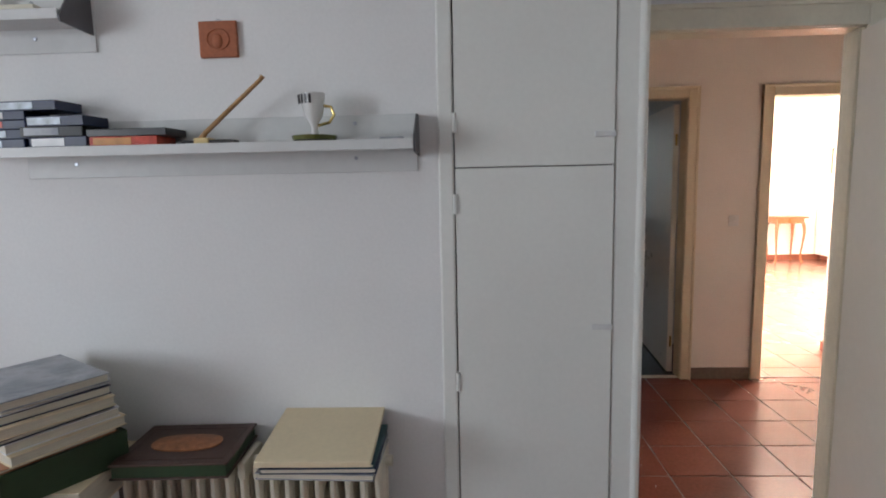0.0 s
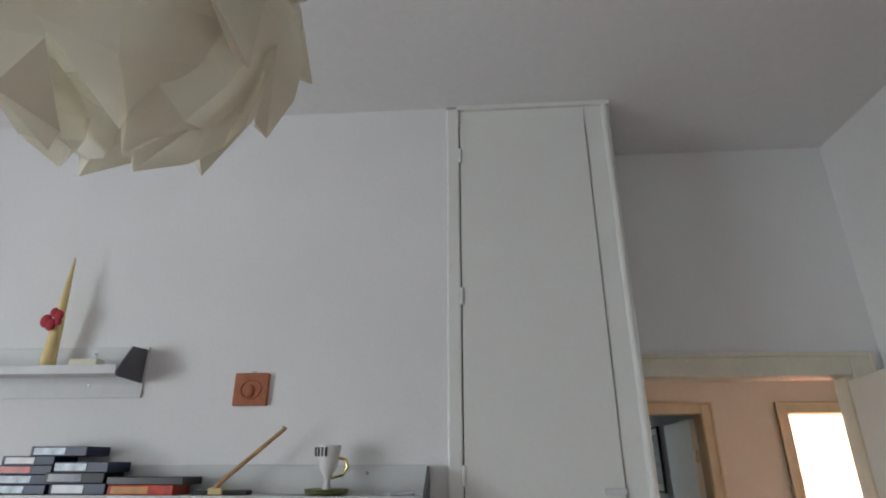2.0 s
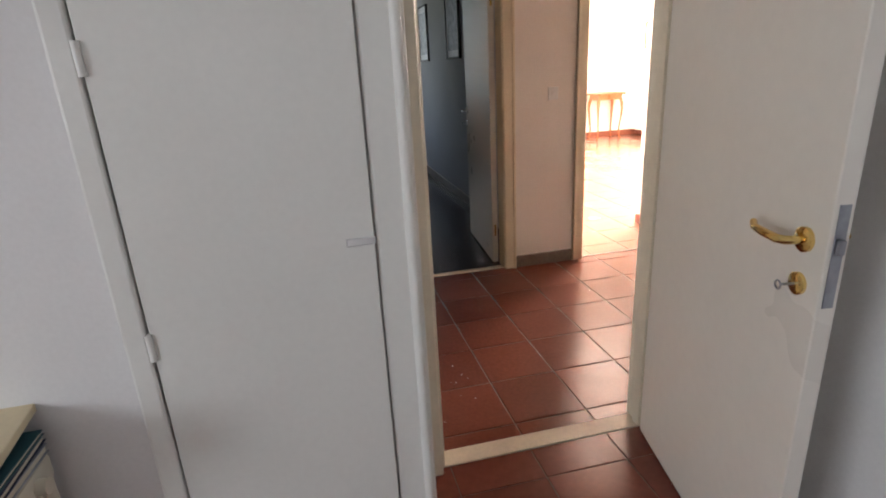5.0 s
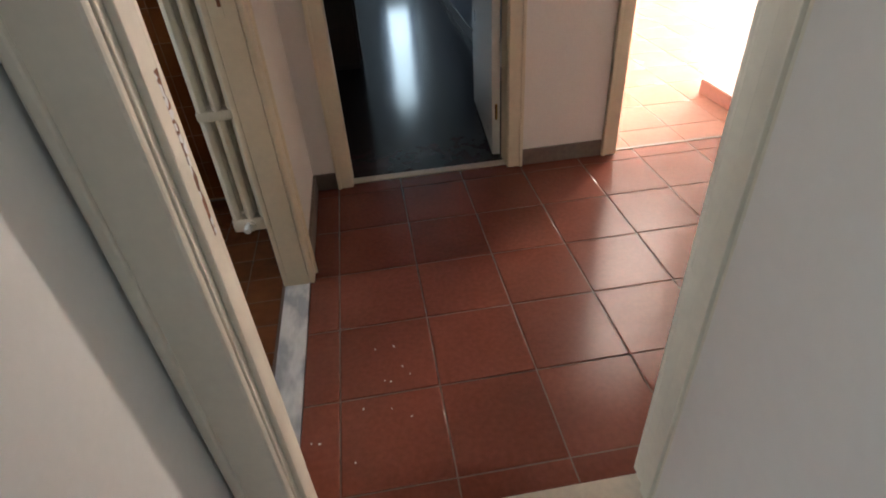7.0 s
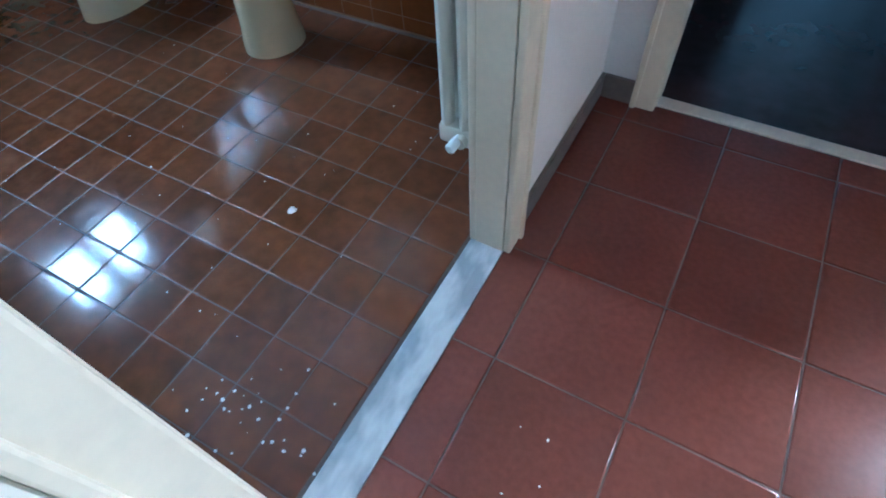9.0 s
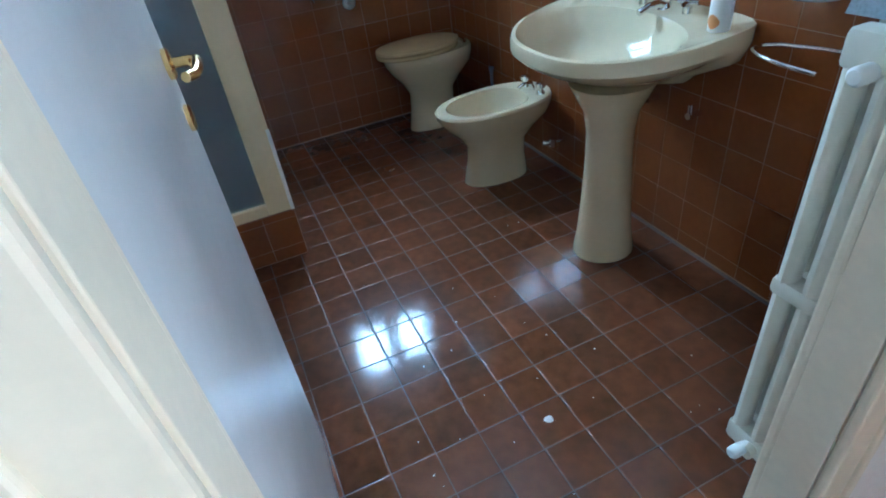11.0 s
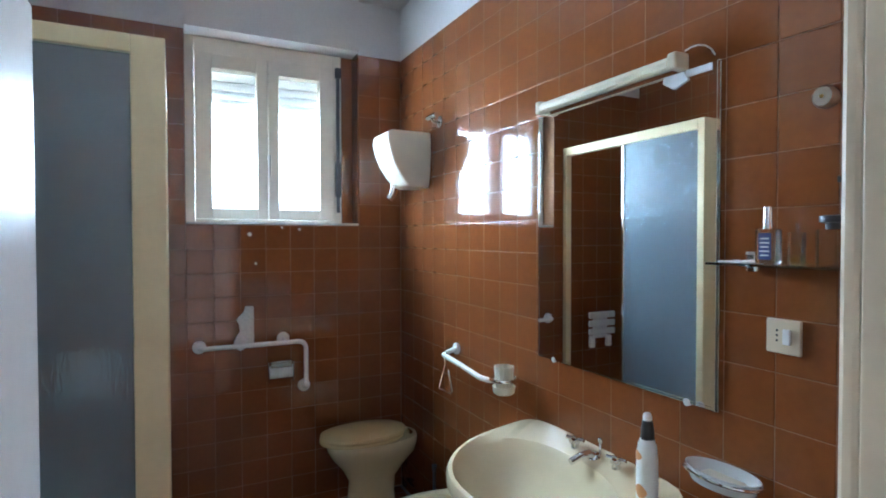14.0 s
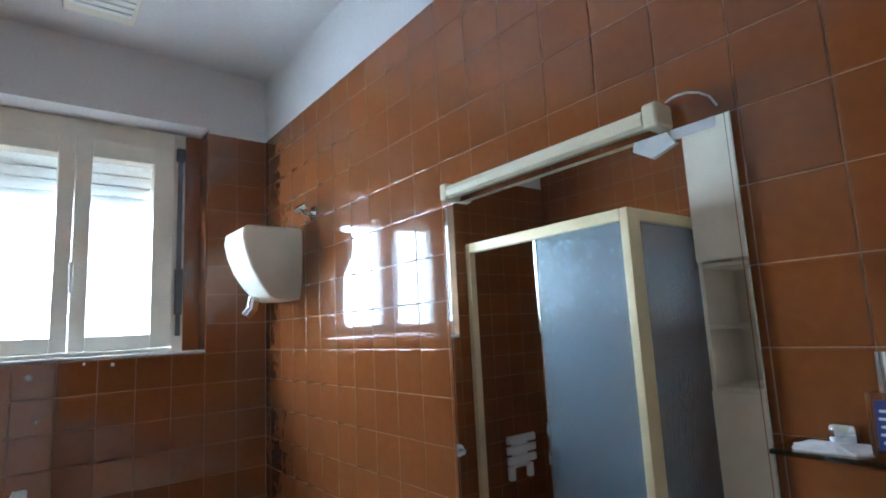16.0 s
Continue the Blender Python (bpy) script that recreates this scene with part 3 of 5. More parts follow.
prism(bm, [(0.37 + 0.017 * rng.uniform(0.7, 1.1) * math.cos(a) + 0.006 * math.sin(a), 1.435 + 0.058 * rng.uniform(0.85, 1.05) * math.sin(a)) for a in [2 * math.pi * i / 14 for i in range(14)]], "y", -0.0011, -0.0003)
part("paint_mark", bm, PAINTMARK, bath_leaf, "white paint touch-up mark")

# ---- bathroom ----


def egg(xc, yc, w, f, b, z, n=40, p=0.9):
    """An egg outline: half-width w, reaching f to the front (-y) and b to the wall."""
    out = []
    for k in range(n):
        a = 2 * math.pi * k / n
        c, s = math.cos(a), math.sin(a)
        out.append((xc + w * math.copysign(abs(c) ** p, c), yc + (b if s > 0 else f) * math.copysign(abs(s) ** p, s), z))
    return out


# window
win = tagged(thing("window_1", "white double-sash window half covered by a roller shutter", "window"), kind="structure")
Y0, Y1, Z0, Z1 = 2.187, 3.10, 1.717, 2.80
fx0, fx1 = -2.25, -2.19
bm = bmesh.new()
for a in ((Y0, Y0 + 0.05, Z0, Z1), (Y1 - 0.05, Y1, Z0, Z1), (Y0 + 0.05, Y1 - 0.05, Z0, Z0 + 0.03), (Y0 + 0.05, Y1 - 0.05, Z1 - 0.09, Z1)):
    boxm(bm, fx0, fx1, *a, 0.004)
part("window_frame", bm, WINP, win)
mid = (Y0 + Y1) / 2
for s0, s1 in ((Y0 + 0.052, mid - 0.002), (mid + 0.002, Y1 - 0.052)):
    bm = bmesh.new()
    b0, b1 = Z0 + 0.032, Z1 - 0.092
    p0, p1 = (s0 + 0.092, s1 - 0.062) if s0 < mid - 0.1 else (s0 + 0.062, s1 - 0.092)
    for a in ((s0, p0, b0, b1), (p1, s1, b0, b1), (p0, p1, b0, b0 + 0.065), (p0, p1, b1 - 0.085, b1)):
        boxm(bm, fx0 + 0.006, fx1 + 0.018, *a, 0.005)
    sash = part("sash", bm, WINP, win)
    pane = part("pane", bx(-2.226, -2.221, p0 - 0.003, p1 + 0.003, b0 + 0.062, b1 - 0.082), PANE, sash, "clear window glass")
    pane.visible_shadow = False
part("reveal_panel", bx(-2.355, -2.193, Y1 + 0.0005, Y1 + 0.0745, Z0 + 0.002, Z1 - 0.004), WALLTILE, win, "tiled window reveal")
part("reveal_panel", bx(-2.19, -2.07, Y1 + 0.0705, Y1 + 0.0745, Z0 + 0.002, Z1 - 0.004), WALLTILE, win, "tiled window reveal")
part("window_sill", bx(-2.25, -2.058, Y0 + 0.001, 3.172, Z0 - 0.001, Z0 + 0.012, bevel=0.003), MARBLE, win, "pale stone window sill")
bm = bmesh.new()
tube(bm, [(fx1 + 0.02, mid, 2.12), (fx1 + 0.045, mid, 2.12)], 0.011, 10)
tube(bm, [(fx1 + 0.045, mid, 2.135), (fx1 + 0.045, mid, 2.04), (fx1 + 0.04, mid, 2.0)], [0.009, 0.008, 0.007], 10)
part("handle", bm, WHITEP, win, "white window handle", smooth=True)
for k in range(6):
    bm = bmesh.new()
    top = 2.742 - 0.053 * k
    prism(bm, [(-2.305, top), (-2.295, top - 0.006), (-2.292, top - 0.026), (-2.296, top - 0.048), (-2.303, top - 0.0545), (-2.308, top - 0.048), (-2.309, top - 0.01)], "y", Y0 + 0.05, Y1 - 0.05)
    part("slat", bm, SHUTTER, win, "grey roller shutter slat")
part("strap_guide", bx(-2.186, -2.176, Y1 - 0.035, Y1 - 0.013, 1.80, 2.68, bevel=0.002), GREYP, win, "dark shutter strap")
part("strap_box", bx(-2.186, -2.16, Y1 - 0.044, Y1 - 0.006, 2.655, 2.72, bevel=0.006), BLACKP, win, "black strap roller")
part("strap_winder", bx(-2.186, -2.165, Y1 - 0.042, Y1 - 0.008, 1.90, 2.12, bevel=0.005), GREYP, win, "grey strap winder")

# shower
SX, SY, SB = -0.83, 2.10, 0.235
shower_base = setting("shower_base", WALLGROUT, [(-2.06, SX, 1.308, SY, 0.0, SB - 0.001)], "raised shower base faced with brown tiles")
shower = thing("shower_enclosure", "ivory framed shower enclosure with frosted bluish glass panels", "shower")
TOP = 2.315
for a in ((SX - 0.045, SX, SY - 0.105, SY, SB, TOP), (SX - 0.045, SX, 1.312, 1.352, SB, TOP)):
    part("post", bx(*a, bevel=0.004), IVORYALU, shower)
part("post", bx(-2.058, -2.02, SY - 0.05, SY, SB, TOP, bevel=0.004), IVORYALU, shower)
part("top_rail", bx(SX - 0.045, SX, 1.352, SY - 0.105, TOP - 0.06, TOP, bevel=0.004), IVORYALU, shower)
part("bottom_rail", bx(SX - 0.045, SX, 1.352, SY - 0.105, SB, SB + 0.05, bevel=0.004), IVORYALU, shower)
part("top_rail", bx(-2.02, SX - 0.045, SY - 0.05, SY, TOP - 0.06, TOP, bevel=0.004), IVORYALU, shower)
part("bottom_rail", bx(-2.02, SX - 0.045, SY - 0.05, SY, SB, SB + 0.05, bevel=0.004), IVORYALU, shower)
part("side_glass", bx(SX - 0.026, SX - 0.020, 1.345, SY - 0.098, SB + 0.045, TOP - 0.055), FROST, shower, "frosted bluish glass")
part("sliding_glass", bx(-1.46, SX - 0.04, SY - 0.030, SY - 0.024, SB + 0.045, TOP - 0.055), FROST, shower, "frosted bluish sliding glass")
part("sliding_stile", bx(-1.475, -1.455, SY - 0.036, SY - 0.018, SB + 0.05, TOP - 0.06, bevel=0.003), CHROME, shower, "thin chrome edge")
part("seal", bx(SX + 0.0005, SX + 0.004, SY - 0.012, SY + 0.003, SB, 0.6, bevel=0.001), WHITEP, shower, "white plastic edge strip")
seat = thing("folding_bath_seat", "white slatted folding shower seat folded against the tiles", "seat")
for k in range(3):
    part("slat", bx(-2.045, -2.02, 1.60, 1.86, 1.0 - 0.065 * k, 1.05 - 0.065 * k, bevel=0.008), WHITEP, seat)
for y in (1.63, 1.80):
    part("leg", bx(-2.058, -2.025, y, y + 0.045, 0.77, 0.86, bevel=0.008), WHITEP, seat)
part("backplate", bx(-2.06, -2.045, 1.66, 1.80, 0.84, 1.04, bevel=0.004), WHITEP, seat)

# cupboard behind the door
cup = thing("bathroom_cupboard", "cream open-fronted tall shelf cupboard beside the shower", "cupboard")
cx0, cx1, cy0, cy1, cz = -0.735, -0.08, 1.312, 1.66, 2.95
part("side", bx(cx0, cx0 + 0.02, cy0, cy1, 0.0, cz, bevel=0.002), CREAMP, cup)
part("side", bx(cx1 - 0.02, cx1, cy0, cy1, 0.0, cz, bevel=0.002), CREAMP, cup)
part("back", bx(cx0 + 0.02, cx1 - 0.02, cy0, cy0 + 0.01, 0.0, cz), CREAMP, cup)
for z in (0.08, 0.55, 1.0, 1.42, 1.72, 2.03, 2.93):
    part("shelf", bx(cx0 + 0.02, cx1 - 0.02, cy0 + 0.01, cy1 - 0.004, z - 0.02, z, bevel=0.002), CREAMP, cup)
part("door", bx(cx0 + 0.002, cx1 - 0.002, cy1 + 0.001, cy1 + 0.019, 2.04, cz - 0.01, bevel=0.003), CREAMP, cup)
part("door", bx(cx0 + 0.002, cx1 - 0.002, cy1 + 0.001, cy1 + 0.019, 0.03, 1.40, bevel=0.003), CREAMP, cup)

# washbasin
XC, RX, WALLY = -0.165, -0.20, 3.456
basin = thing("washbasin", "ivory ceramic pedestal washbasin with chrome taps", "washbasin")


def rim(scale, z, grow=0.0, n=56):
    out = []
    yc = 3.29
    for k in range(n):
        a = 2 * math.pi * k / n
        c, s = math.cos(a), math.sin(a)
        if s < 0:
            x, y = 0.355 * math.copysign(abs(c) ** 0.85, c), -0.385 * abs(s) ** 0.95
        else:
            q = (abs(c) ** 6 + abs(s) ** 6) ** (-1 / 6)
            x, y = 0.355 * c * q, 0.164 * s * q
        y2 = yc + y * (scale if s < 0 else 1)
        deck = scale + (1 - scale) * (0.7 if scale > 0.7 else 0.25) * min(1, max(0, s) * 3)   # the back stays square and deep
        out.append((RX + 1.10 * x * deck, min(y2, WALLY), 0.012 + z + 0.05 * (y2 - 2.93) / 0.52))
    return out


def bowl(w, d, z, n=56):
    out = []
    for k in range(n):
        a = 2 * math.pi * k / n
        c, s = math.cos(a), math.sin(a)
        y = 3.150 + (d if s < 0 else d * 0.86) * s
        out.append((RX + 1.10 * w * math.copysign(abs(c) ** 0.85, c), y, 0.012 + z + 0.05 * (y - 2.93) / 0.52))
    return out


bm = bmesh.new()
loft(bm, [rim(0.36, 0.64), rim(0.5, 0.675), rim(0.80, 0.735), rim(0.96, 0.775), rim(1.0, 0.792), rim(1.0, 0.825), rim(0.985, 0.834), rim(0.95, 0.836), bowl(0.305, 0.225, 0.829), bowl(0.288, 0.212, 0.812), bowl(0.255, 0.185, 0.765), bowl(0.18, 0.13, 0.715), bowl(0.09, 0.065, 0.69), bowl(0.03, 0.022, 0.686)])
part("bowl", bm, CERAMIC, basin, smooth=True)
bm = bmesh.new()
lathe(bm, [(0.112, 0.0), (0.110, 0.03), (0.099, 0.10), (0.088, 0.25), (0.080, 0.42), (0.080, 0.52), (0.092, 0.60), (0.125, 0.665), (0.14, 0.70)], 36, (XC + 0.01, 3.20, 0), 1.0, 1.1)
part("pedestal", bm, CERAMIC, basin, smooth=True)
# raised black bar in place of the overflow slot's shaded inside
bm = bmesh.new()
boxm(bm, XC - 0.028, XC + 0.028, 3.328, 3.3315, 0.80, 0.812, 0.001)
part("overflow_slot_shade", bm, BLACKP, basin, "black bar standing for the shade in the overflow slot")
dz = 0.872
for tx in (-0.10, 0.10):
    bm = bmesh.new()
    lathe(bm, [(0.026, 0), (0.026, 0.008), (0.015, 0.014), (0.014, 0.034), (0.012, 0.036)], 20, (XC + tx, 3.395, dz))
    tap = part("tap", bm, CHROME, basin, smooth=True)
    bm = bmesh.new()
    for k in range(4):
        a = k * math.pi / 2 + 0.4
        tube(bm, [(XC + tx, 3.395, dz + 0.045), (XC + tx + 0.033 * math.cos(a), 3.395 + 0.033 * math.sin(a), dz + 0.047)], [0.010, 0.0075], 10)
    lathe(bm, [(0.013, 0), (0.013, 0.02), (0.006, 0.024)], 16, (XC + tx, 3.395, dz + 0.035))
    part("tap_handle", bm, CHROME, tap, smooth=True)
bm = bmesh.new()
lathe(bm, [(0.028, 0), (0.028, 0.008), (0.020, 0.016), (0.018, 0.03)], 20, (XC, 3.395, dz))
tube(bm, [(XC, 3.395, dz + 0.02), (XC, 3.37, dz + 0.034), (XC, 3.33, dz + 0.033), (XC, 3.29, dz + 0.02)], [0.015, 0.014, 0.012, 0.011], 12)
part("spout", bm, CHROME, basin, smooth=True)
bm = bmesh.new()
tube(bm, [(XC, 3.42, dz), (XC, 3.42, dz + 0.065)], 0.004, 8)
lathe(bm, [(0.004, 0), (0.009, 0.006), (0.009, 0.016), (0.003, 0.02)], 12, (XC, 3.42, dz + 0.06))
part("plug_rod", bm, CHROME, basin, smooth=True)
for vx in (-0.04, 0.16):
    bm = bmesh.new()
    tube(bm, [(XC + vx, 3.456, 0.56), (XC + vx, 3.40, 0.56)], 0.012, 10)
    tube(bm, [(XC + vx, 3.41, 0.55), (XC + vx, 3.41, 0.60)], 0.010, 10)
    part("stop_valve", bm, CHROME, basin, "chrome stop valve on the wall", smooth=True)

bottle = thing("shampoo_bottle", "white plastic bottle with orange print and black cap", "bottle")
BXp, BYp, BZp = 0.118, 3.335, 0.868
bm = bmesh.new()
lathe(bm, [(0.030, 0), (0.034, 0.006), (0.035, 0.06), (0.034, 0.13), (0.030, 0.17), (0.022, 0.19)], 28, (BXp, BYp, BZp), 1.0, 0.72)
part("body", bm, WHITEP, bottle, smooth=True)
bm = bmesh.new()
lathe(bm, [(0.021, 0.188), (0.020, 0.215), (0.016, 0.240), (0.012, 0.243)], 24, (BXp, BYp, BZp), 1.0, 0.8)
part("cap", bm, BLACKP, bottle, "black cap", smooth=True)
bm = bmesh.new()
lathe(bm, [(0.012, 0.243), (0.013, 0.25), (0.010, 0.262), (0.003, 0.266)], 20, (BXp, BYp, BZp))
part("cap_top", bm, WHITEP, bottle, "white cap top", smooth=True)
for z0, hgt, off in ((0.125, 0.03, -0.2), (0.02, 0.04, 0.25)):
    bm = bmesh.new()
    rows = []
    for i in range(7):
        a = radians(-150 + off * 60 + i * 13)
        w = math.sin(math.pi * (i + 0.5) / 7)
        rows.append([(BXp + 0.0356 * math.cos(a), BYp + 0.0356 * 0.72 * math.sin(a), BZp + z0 + hgt / 2 + hgt / 2 * w * e) for e in (-1, 1)])
    vs = [[bm.verts.new(p) for p in r] for r in rows]
    for a2, b2 in zip(vs, vs[1:]):
        bm.faces.new((a2[0], b2[0], b2[1], a2[1]))
    part("print", bm, ORANGEC, bottle, "orange flower print")

# bidet and toilet


def pan(xc, ramp, inner):
    bm = bmesh.new()
    loft(bm, [egg(xc, 3.17, *r) for r in ramp + inner])
    return bm


RAMP = [(0.105, 0.19, 0.14, 0.0), (0.103, 0.185, 0.14, 0.03), (0.092, 0.165, 0.13, 0.12), (0.094, 0.16, 0.14, 0.20), (0.125, 0.20, 0.20, 0.26), (0.165, 0.26, 0.27, 0.32), (0.182, 0.29, 0.283, 0.365), (0.184, 0.295, 0.284, 0.392), (0.176, 0.287, 0.278, 0.402)]
bidet = thing("bidet", "ivory ceramic bidet with chrome taps against the tiles", "bidet")
part("bowl", pan(-0.96, [(a, b * 1.06, c, z) for a, b, c, z in RAMP], [(0.150, 0.258, 0.15, 0.400), (0.138, 0.242, 0.135, 0.37), (0.10, 0.19, 0.10, 0.31), (0.03, 0.05, 0.03, 0.285)]), CERAMIC, bidet, smooth=True)
for tx in (-0.07, 0.07):
    bm = bmesh.new()
    lathe(bm, [(0.022, 0), (0.02, 0.01), (0.012, 0.016), (0.012, 0.03), (0.024, 0.034), (0.024, 0.05), (0.012, 0.056)], 18, (-0.95 + tx, 3.37, 0.40))
    part("tap", bm, CHROME, bidet, smooth=True)
bm = bmesh.new()
tube(bm, [(-0.95, 3.37, 0.40), (-0.95, 3.36, 0.435), (-0.95, 3.32, 0.44), (-0.95, 3.29, 0.425)], 0.010, 10)
part("spout", bm, CHROME, bidet, smooth=True)
bm = bmesh.new()
tube(bm, [(-0.80, 3.456, 0.17), (-0.80, 3.38, 0.17), (-0.82, 3.34, 0.17)], 0.013, 10)
lathe(bm, [(0.018, -0.02), (0.018, 0.02)], 14, (-0.80, 3.385, 0.17))
part("stop_valve", bm, CHROME, bidet, "chrome stop valve on the wall", smooth=True)

toilet = thing("toilet", "ivory toilet with its lid closed", "toilet")
part("bowl", pan(-1.79, [(a * 0.86, b * 0.95, c * 0.95, z * 1.15) for a, b, c, z in RAMP], [(0.10, 0.15, 0.10, 0.456)]), CERAMIC, toilet, smooth=True)
bm = bmesh.new()
loft(bm, [egg(-1.79, 3.125, 0.156, 0.262, 0.22, 0.464), egg(-1.79, 3.125, 0.163, 0.272, 0.225, 0.470), egg(-1.79, 3.125, 0.163, 0.272, 0.225, 0.484), egg(-1.79, 3.125, 0.156, 0.262, 0.22, 0.489)])
part("seat", bm, SEATP, toilet, "ivory plastic seat", smooth=True)
bm = bmesh.new()
loft(bm, [egg(-1.79, 3.125, 0.156, 0.262, 0.23, 0.490), egg(-1.79, 3.125, 0.163, 0.272, 0.235, 0.496), egg(-1.79, 3.125, 0.16, 0.268, 0.235, 0.510), egg(-1.79, 3.125, 0.13, 0.225, 0.2, 0.518), egg(-1.79, 3.125, 0.05, 0.08, 0.06, 0.521)])
part("lid", bm, SEATP, toilet, "ivory plastic lid", smooth=True)
for tx in (-0.06, 0.06):
    bm = bmesh.new()
    tube(bm, [(-1.79 + tx - 0.02, 3.375, 0.482), (-1.79 + tx + 0.02, 3.375, 0.482)], 0.012, 10)
    part("hinge", bm, CHROME, toilet, smooth=True)
brush = thing("toilet_brush", "dark toilet brush holder standing in the corner", "toilet brush")
bm = bmesh.new()
lathe(bm, [(0.045, 0), (0.05, 0.01), (0.042, 0.16), (0.038, 0.165), (0.036, 0.15), (0.03, 0.02)], 20, (-1.40, 3.38, 0))
part("holder", bm, BLACKP, brush, smooth=True)
bm = bmesh.new()
tube(bm, [(-1.40, 3.38, 0.02), (-1.40, 3.38, 0.36), (-1.40, 3.38, 0.40)], [0.008, 0.008, 0.014], 10)
part("stick", bm, GREYP, brush, smooth=True)

# mirror with its lamp
mirror = thing("wall_mirror", "large frameless rectangular mirror on the tiles", "mirror")
MX0, MX1, MZ0, MZ1 = -0.556, 0.260, 1.157, 2.122
part("glass_edge", bx(MX0, MX1, 3.4475, 3.4515, MZ0, MZ1, bevel=0.001), SHELFG, mirror, "greenish polished glass edge")
part("glass", bx(MX0 + 0.002, MX1 - 0.002, 3.4465, 3.4474, MZ0 + 0.002, MZ1 - 0.002), MIRROR, mirror)
for x, out in ((MX0, -1), (MX1, 1)):
    bm = bmesh.new()
    prism(bm, [(x - out * 0.010, 3.4463), (x + out * 0.0005, 3.4480), (x + out * 0.0005, 3.4485), (x - out * 0.010, 3.4468)], "z", MZ0, MZ1)
    part("bevel", bm, MIRROR, mirror, "polished bevelled edge")
bm = bmesh.new()
prism(bm, [(3.4463, MZ0 + 0.010), (3.4480, MZ0 - 0.0005), (3.4485, MZ0 - 0.0005), (3.4468, MZ0 + 0.010)], "x", MX0 + 0.010, MX1 - 0.010)
part("bevel", bm, MIRROR, mirror, "polished bevelled edge")
for mx, mz in ((MX0 + 0.1, MZ0), (MX1 - 0.1, MZ0)):
    bm = bmesh.new()
    tube(bm, [(mx, 3.456, mz + 0.002), (mx, 3.4452, mz + 0.002), (mx, 3.4445, mz + 0.002)], [0.011, 0.011, 0.008], 16)
    part("clip", bm, WHITEP, mirror, "round white mirror clip", smooth=True)
part("tape", bx(0.15, 0.235, 3.4445, 3.4455, 2.10, 2.12, bevel=0.0004, turn=Matrix.Translation((0, 0, 0))), WHITEC, mirror, "strip of white tape")
lamp = thing("mirror_lamp", "white fluorescent strip lamp above the mirror", "strip lamp")
LX0, LX1 = -0.51, 0.15
part("body", bx(LX0, LX1, 3.425, 3.456, 2.135, 2.168, bevel=0.006), LAMPP, lamp)
bm = bmesh.new()
prism(bm, [(3.424, 2.165), (3.404, 2.160), (3.397, 2.146), (3.400, 2.132), (3.410, 2.126), (3.424, 2.130)], "x", LX0 + 0.025, LX1 - 0.03)
part("tube_cover", bm, LAMPP, lamp, "ribbed translucent cover")
for a, b in ((LX0 - 0.004, LX0 + 0.024), (LX1 - 0.029, LX1 + 0.004)):
    part("end_cap", bx(a, b, 3.398, 3.456, 2.122, 2.171, bevel=0.007), LAMPP, lamp)
bm = bmesh.new()
tube(bm, [(LX1, 3.44, 2.175), (LX1 + 0.02, 3.44, 2.180), (LX1 + 0.042, 3.443, 2.180), (LX1 + 0.062, 3.447, 2.173), (LX1 + 0.078, 3.45, 2.160), (LX1 + 0.088, 3.453, 2.14)], 0.0022, 8)
part("cable", bm, WHITEP, lamp, "thin white cable", smooth=True)
bm = bmesh.new()
prism(bm, [(0.075, 2.118), (0.145, 2.118), (0.16, 2.092), (0.11, 2.075), (0.07, 2.10)], "y", 3.441, 3.4435)
part("loose_tape", bm, WHITEC, lamp, "torn piece of white tape")

# hand dryer
dry = thing("hand_dryer", "white wall-mounted hand dryer with chrome nozzle", "hand dryer")
bm = bmesh.new()
DX0, DX1 = -1.86, -1.60
sec = [((DX0 + 0.03, DX1 - 0.03), 3.345, 1.930), ((DX0 + 0.02, DX1 - 0.02), 3.318, 1.945), ((DX0 + 0.008, DX1 - 0.008), 3.275, 1.995), ((DX0, DX1), 3.235, 2.06), ((DX0 - 0.005, DX1 + 0.005), 3.208, 2.13), ((DX0 - 0.005, DX1 + 0.005), 3.195, 2.19), ((DX0, DX1), 3.200, 2.232), ((DX0 + 0.012, DX1 - 0.012), 3.222, 2.246)]
rings = []
for (a, b), yf, z in sec:
    r = 0.014
    pts = [(a, 3.456)]
    pts += [(a + r - r * math.cos(t), yf + r - r * math.sin(t)) for t in [i * math.pi / 10 for i in range(6)]]
    pts += [(b - r + r * math.sin(t), yf + r - r * math.cos(t)) for t in [i * math.pi / 10 for i in range(6)]]
    pts += [(b, 3.456)]
    rings.append([(x, y, z) for x, y in pts])
loft(bm, rings)
part("cover", bm, CREAMP, dry, smooth=True)
bm = bmesh.new()
tube(bm, [(-1.77, 3.30, 1.95), (-1.77, 3.292, 1.90), (-1.77, 3.262, 1.865)], [0.024, 0.023, 0.021], 16)
part("nozzle", bm, CHROME, dry, smooth=True)
hook = thing("coat_hook", "chrome double coat hook on the tiles", "coat hook")
bm = bmesh.new()
tube(bm, [(-1.46, 3.456, 2.28), (-1.46, 3.446, 2.28)], 0.032, 20)
tube(bm, [(-1.46, 3.448, 2.28), (-1.46, 3.41, 2.285), (-1.46, 3.395, 2.305)], 0.013, 10)
part("peg", bm, CHROME, hook, smooth=True)
bm = bmesh.new()
tube(bm, [(-1.515, 3.40, 2.305), (-1.405, 3.40, 2.305)], 0.014, 12)
part("crossbar", bm, CHROME, hook, smooth=True)

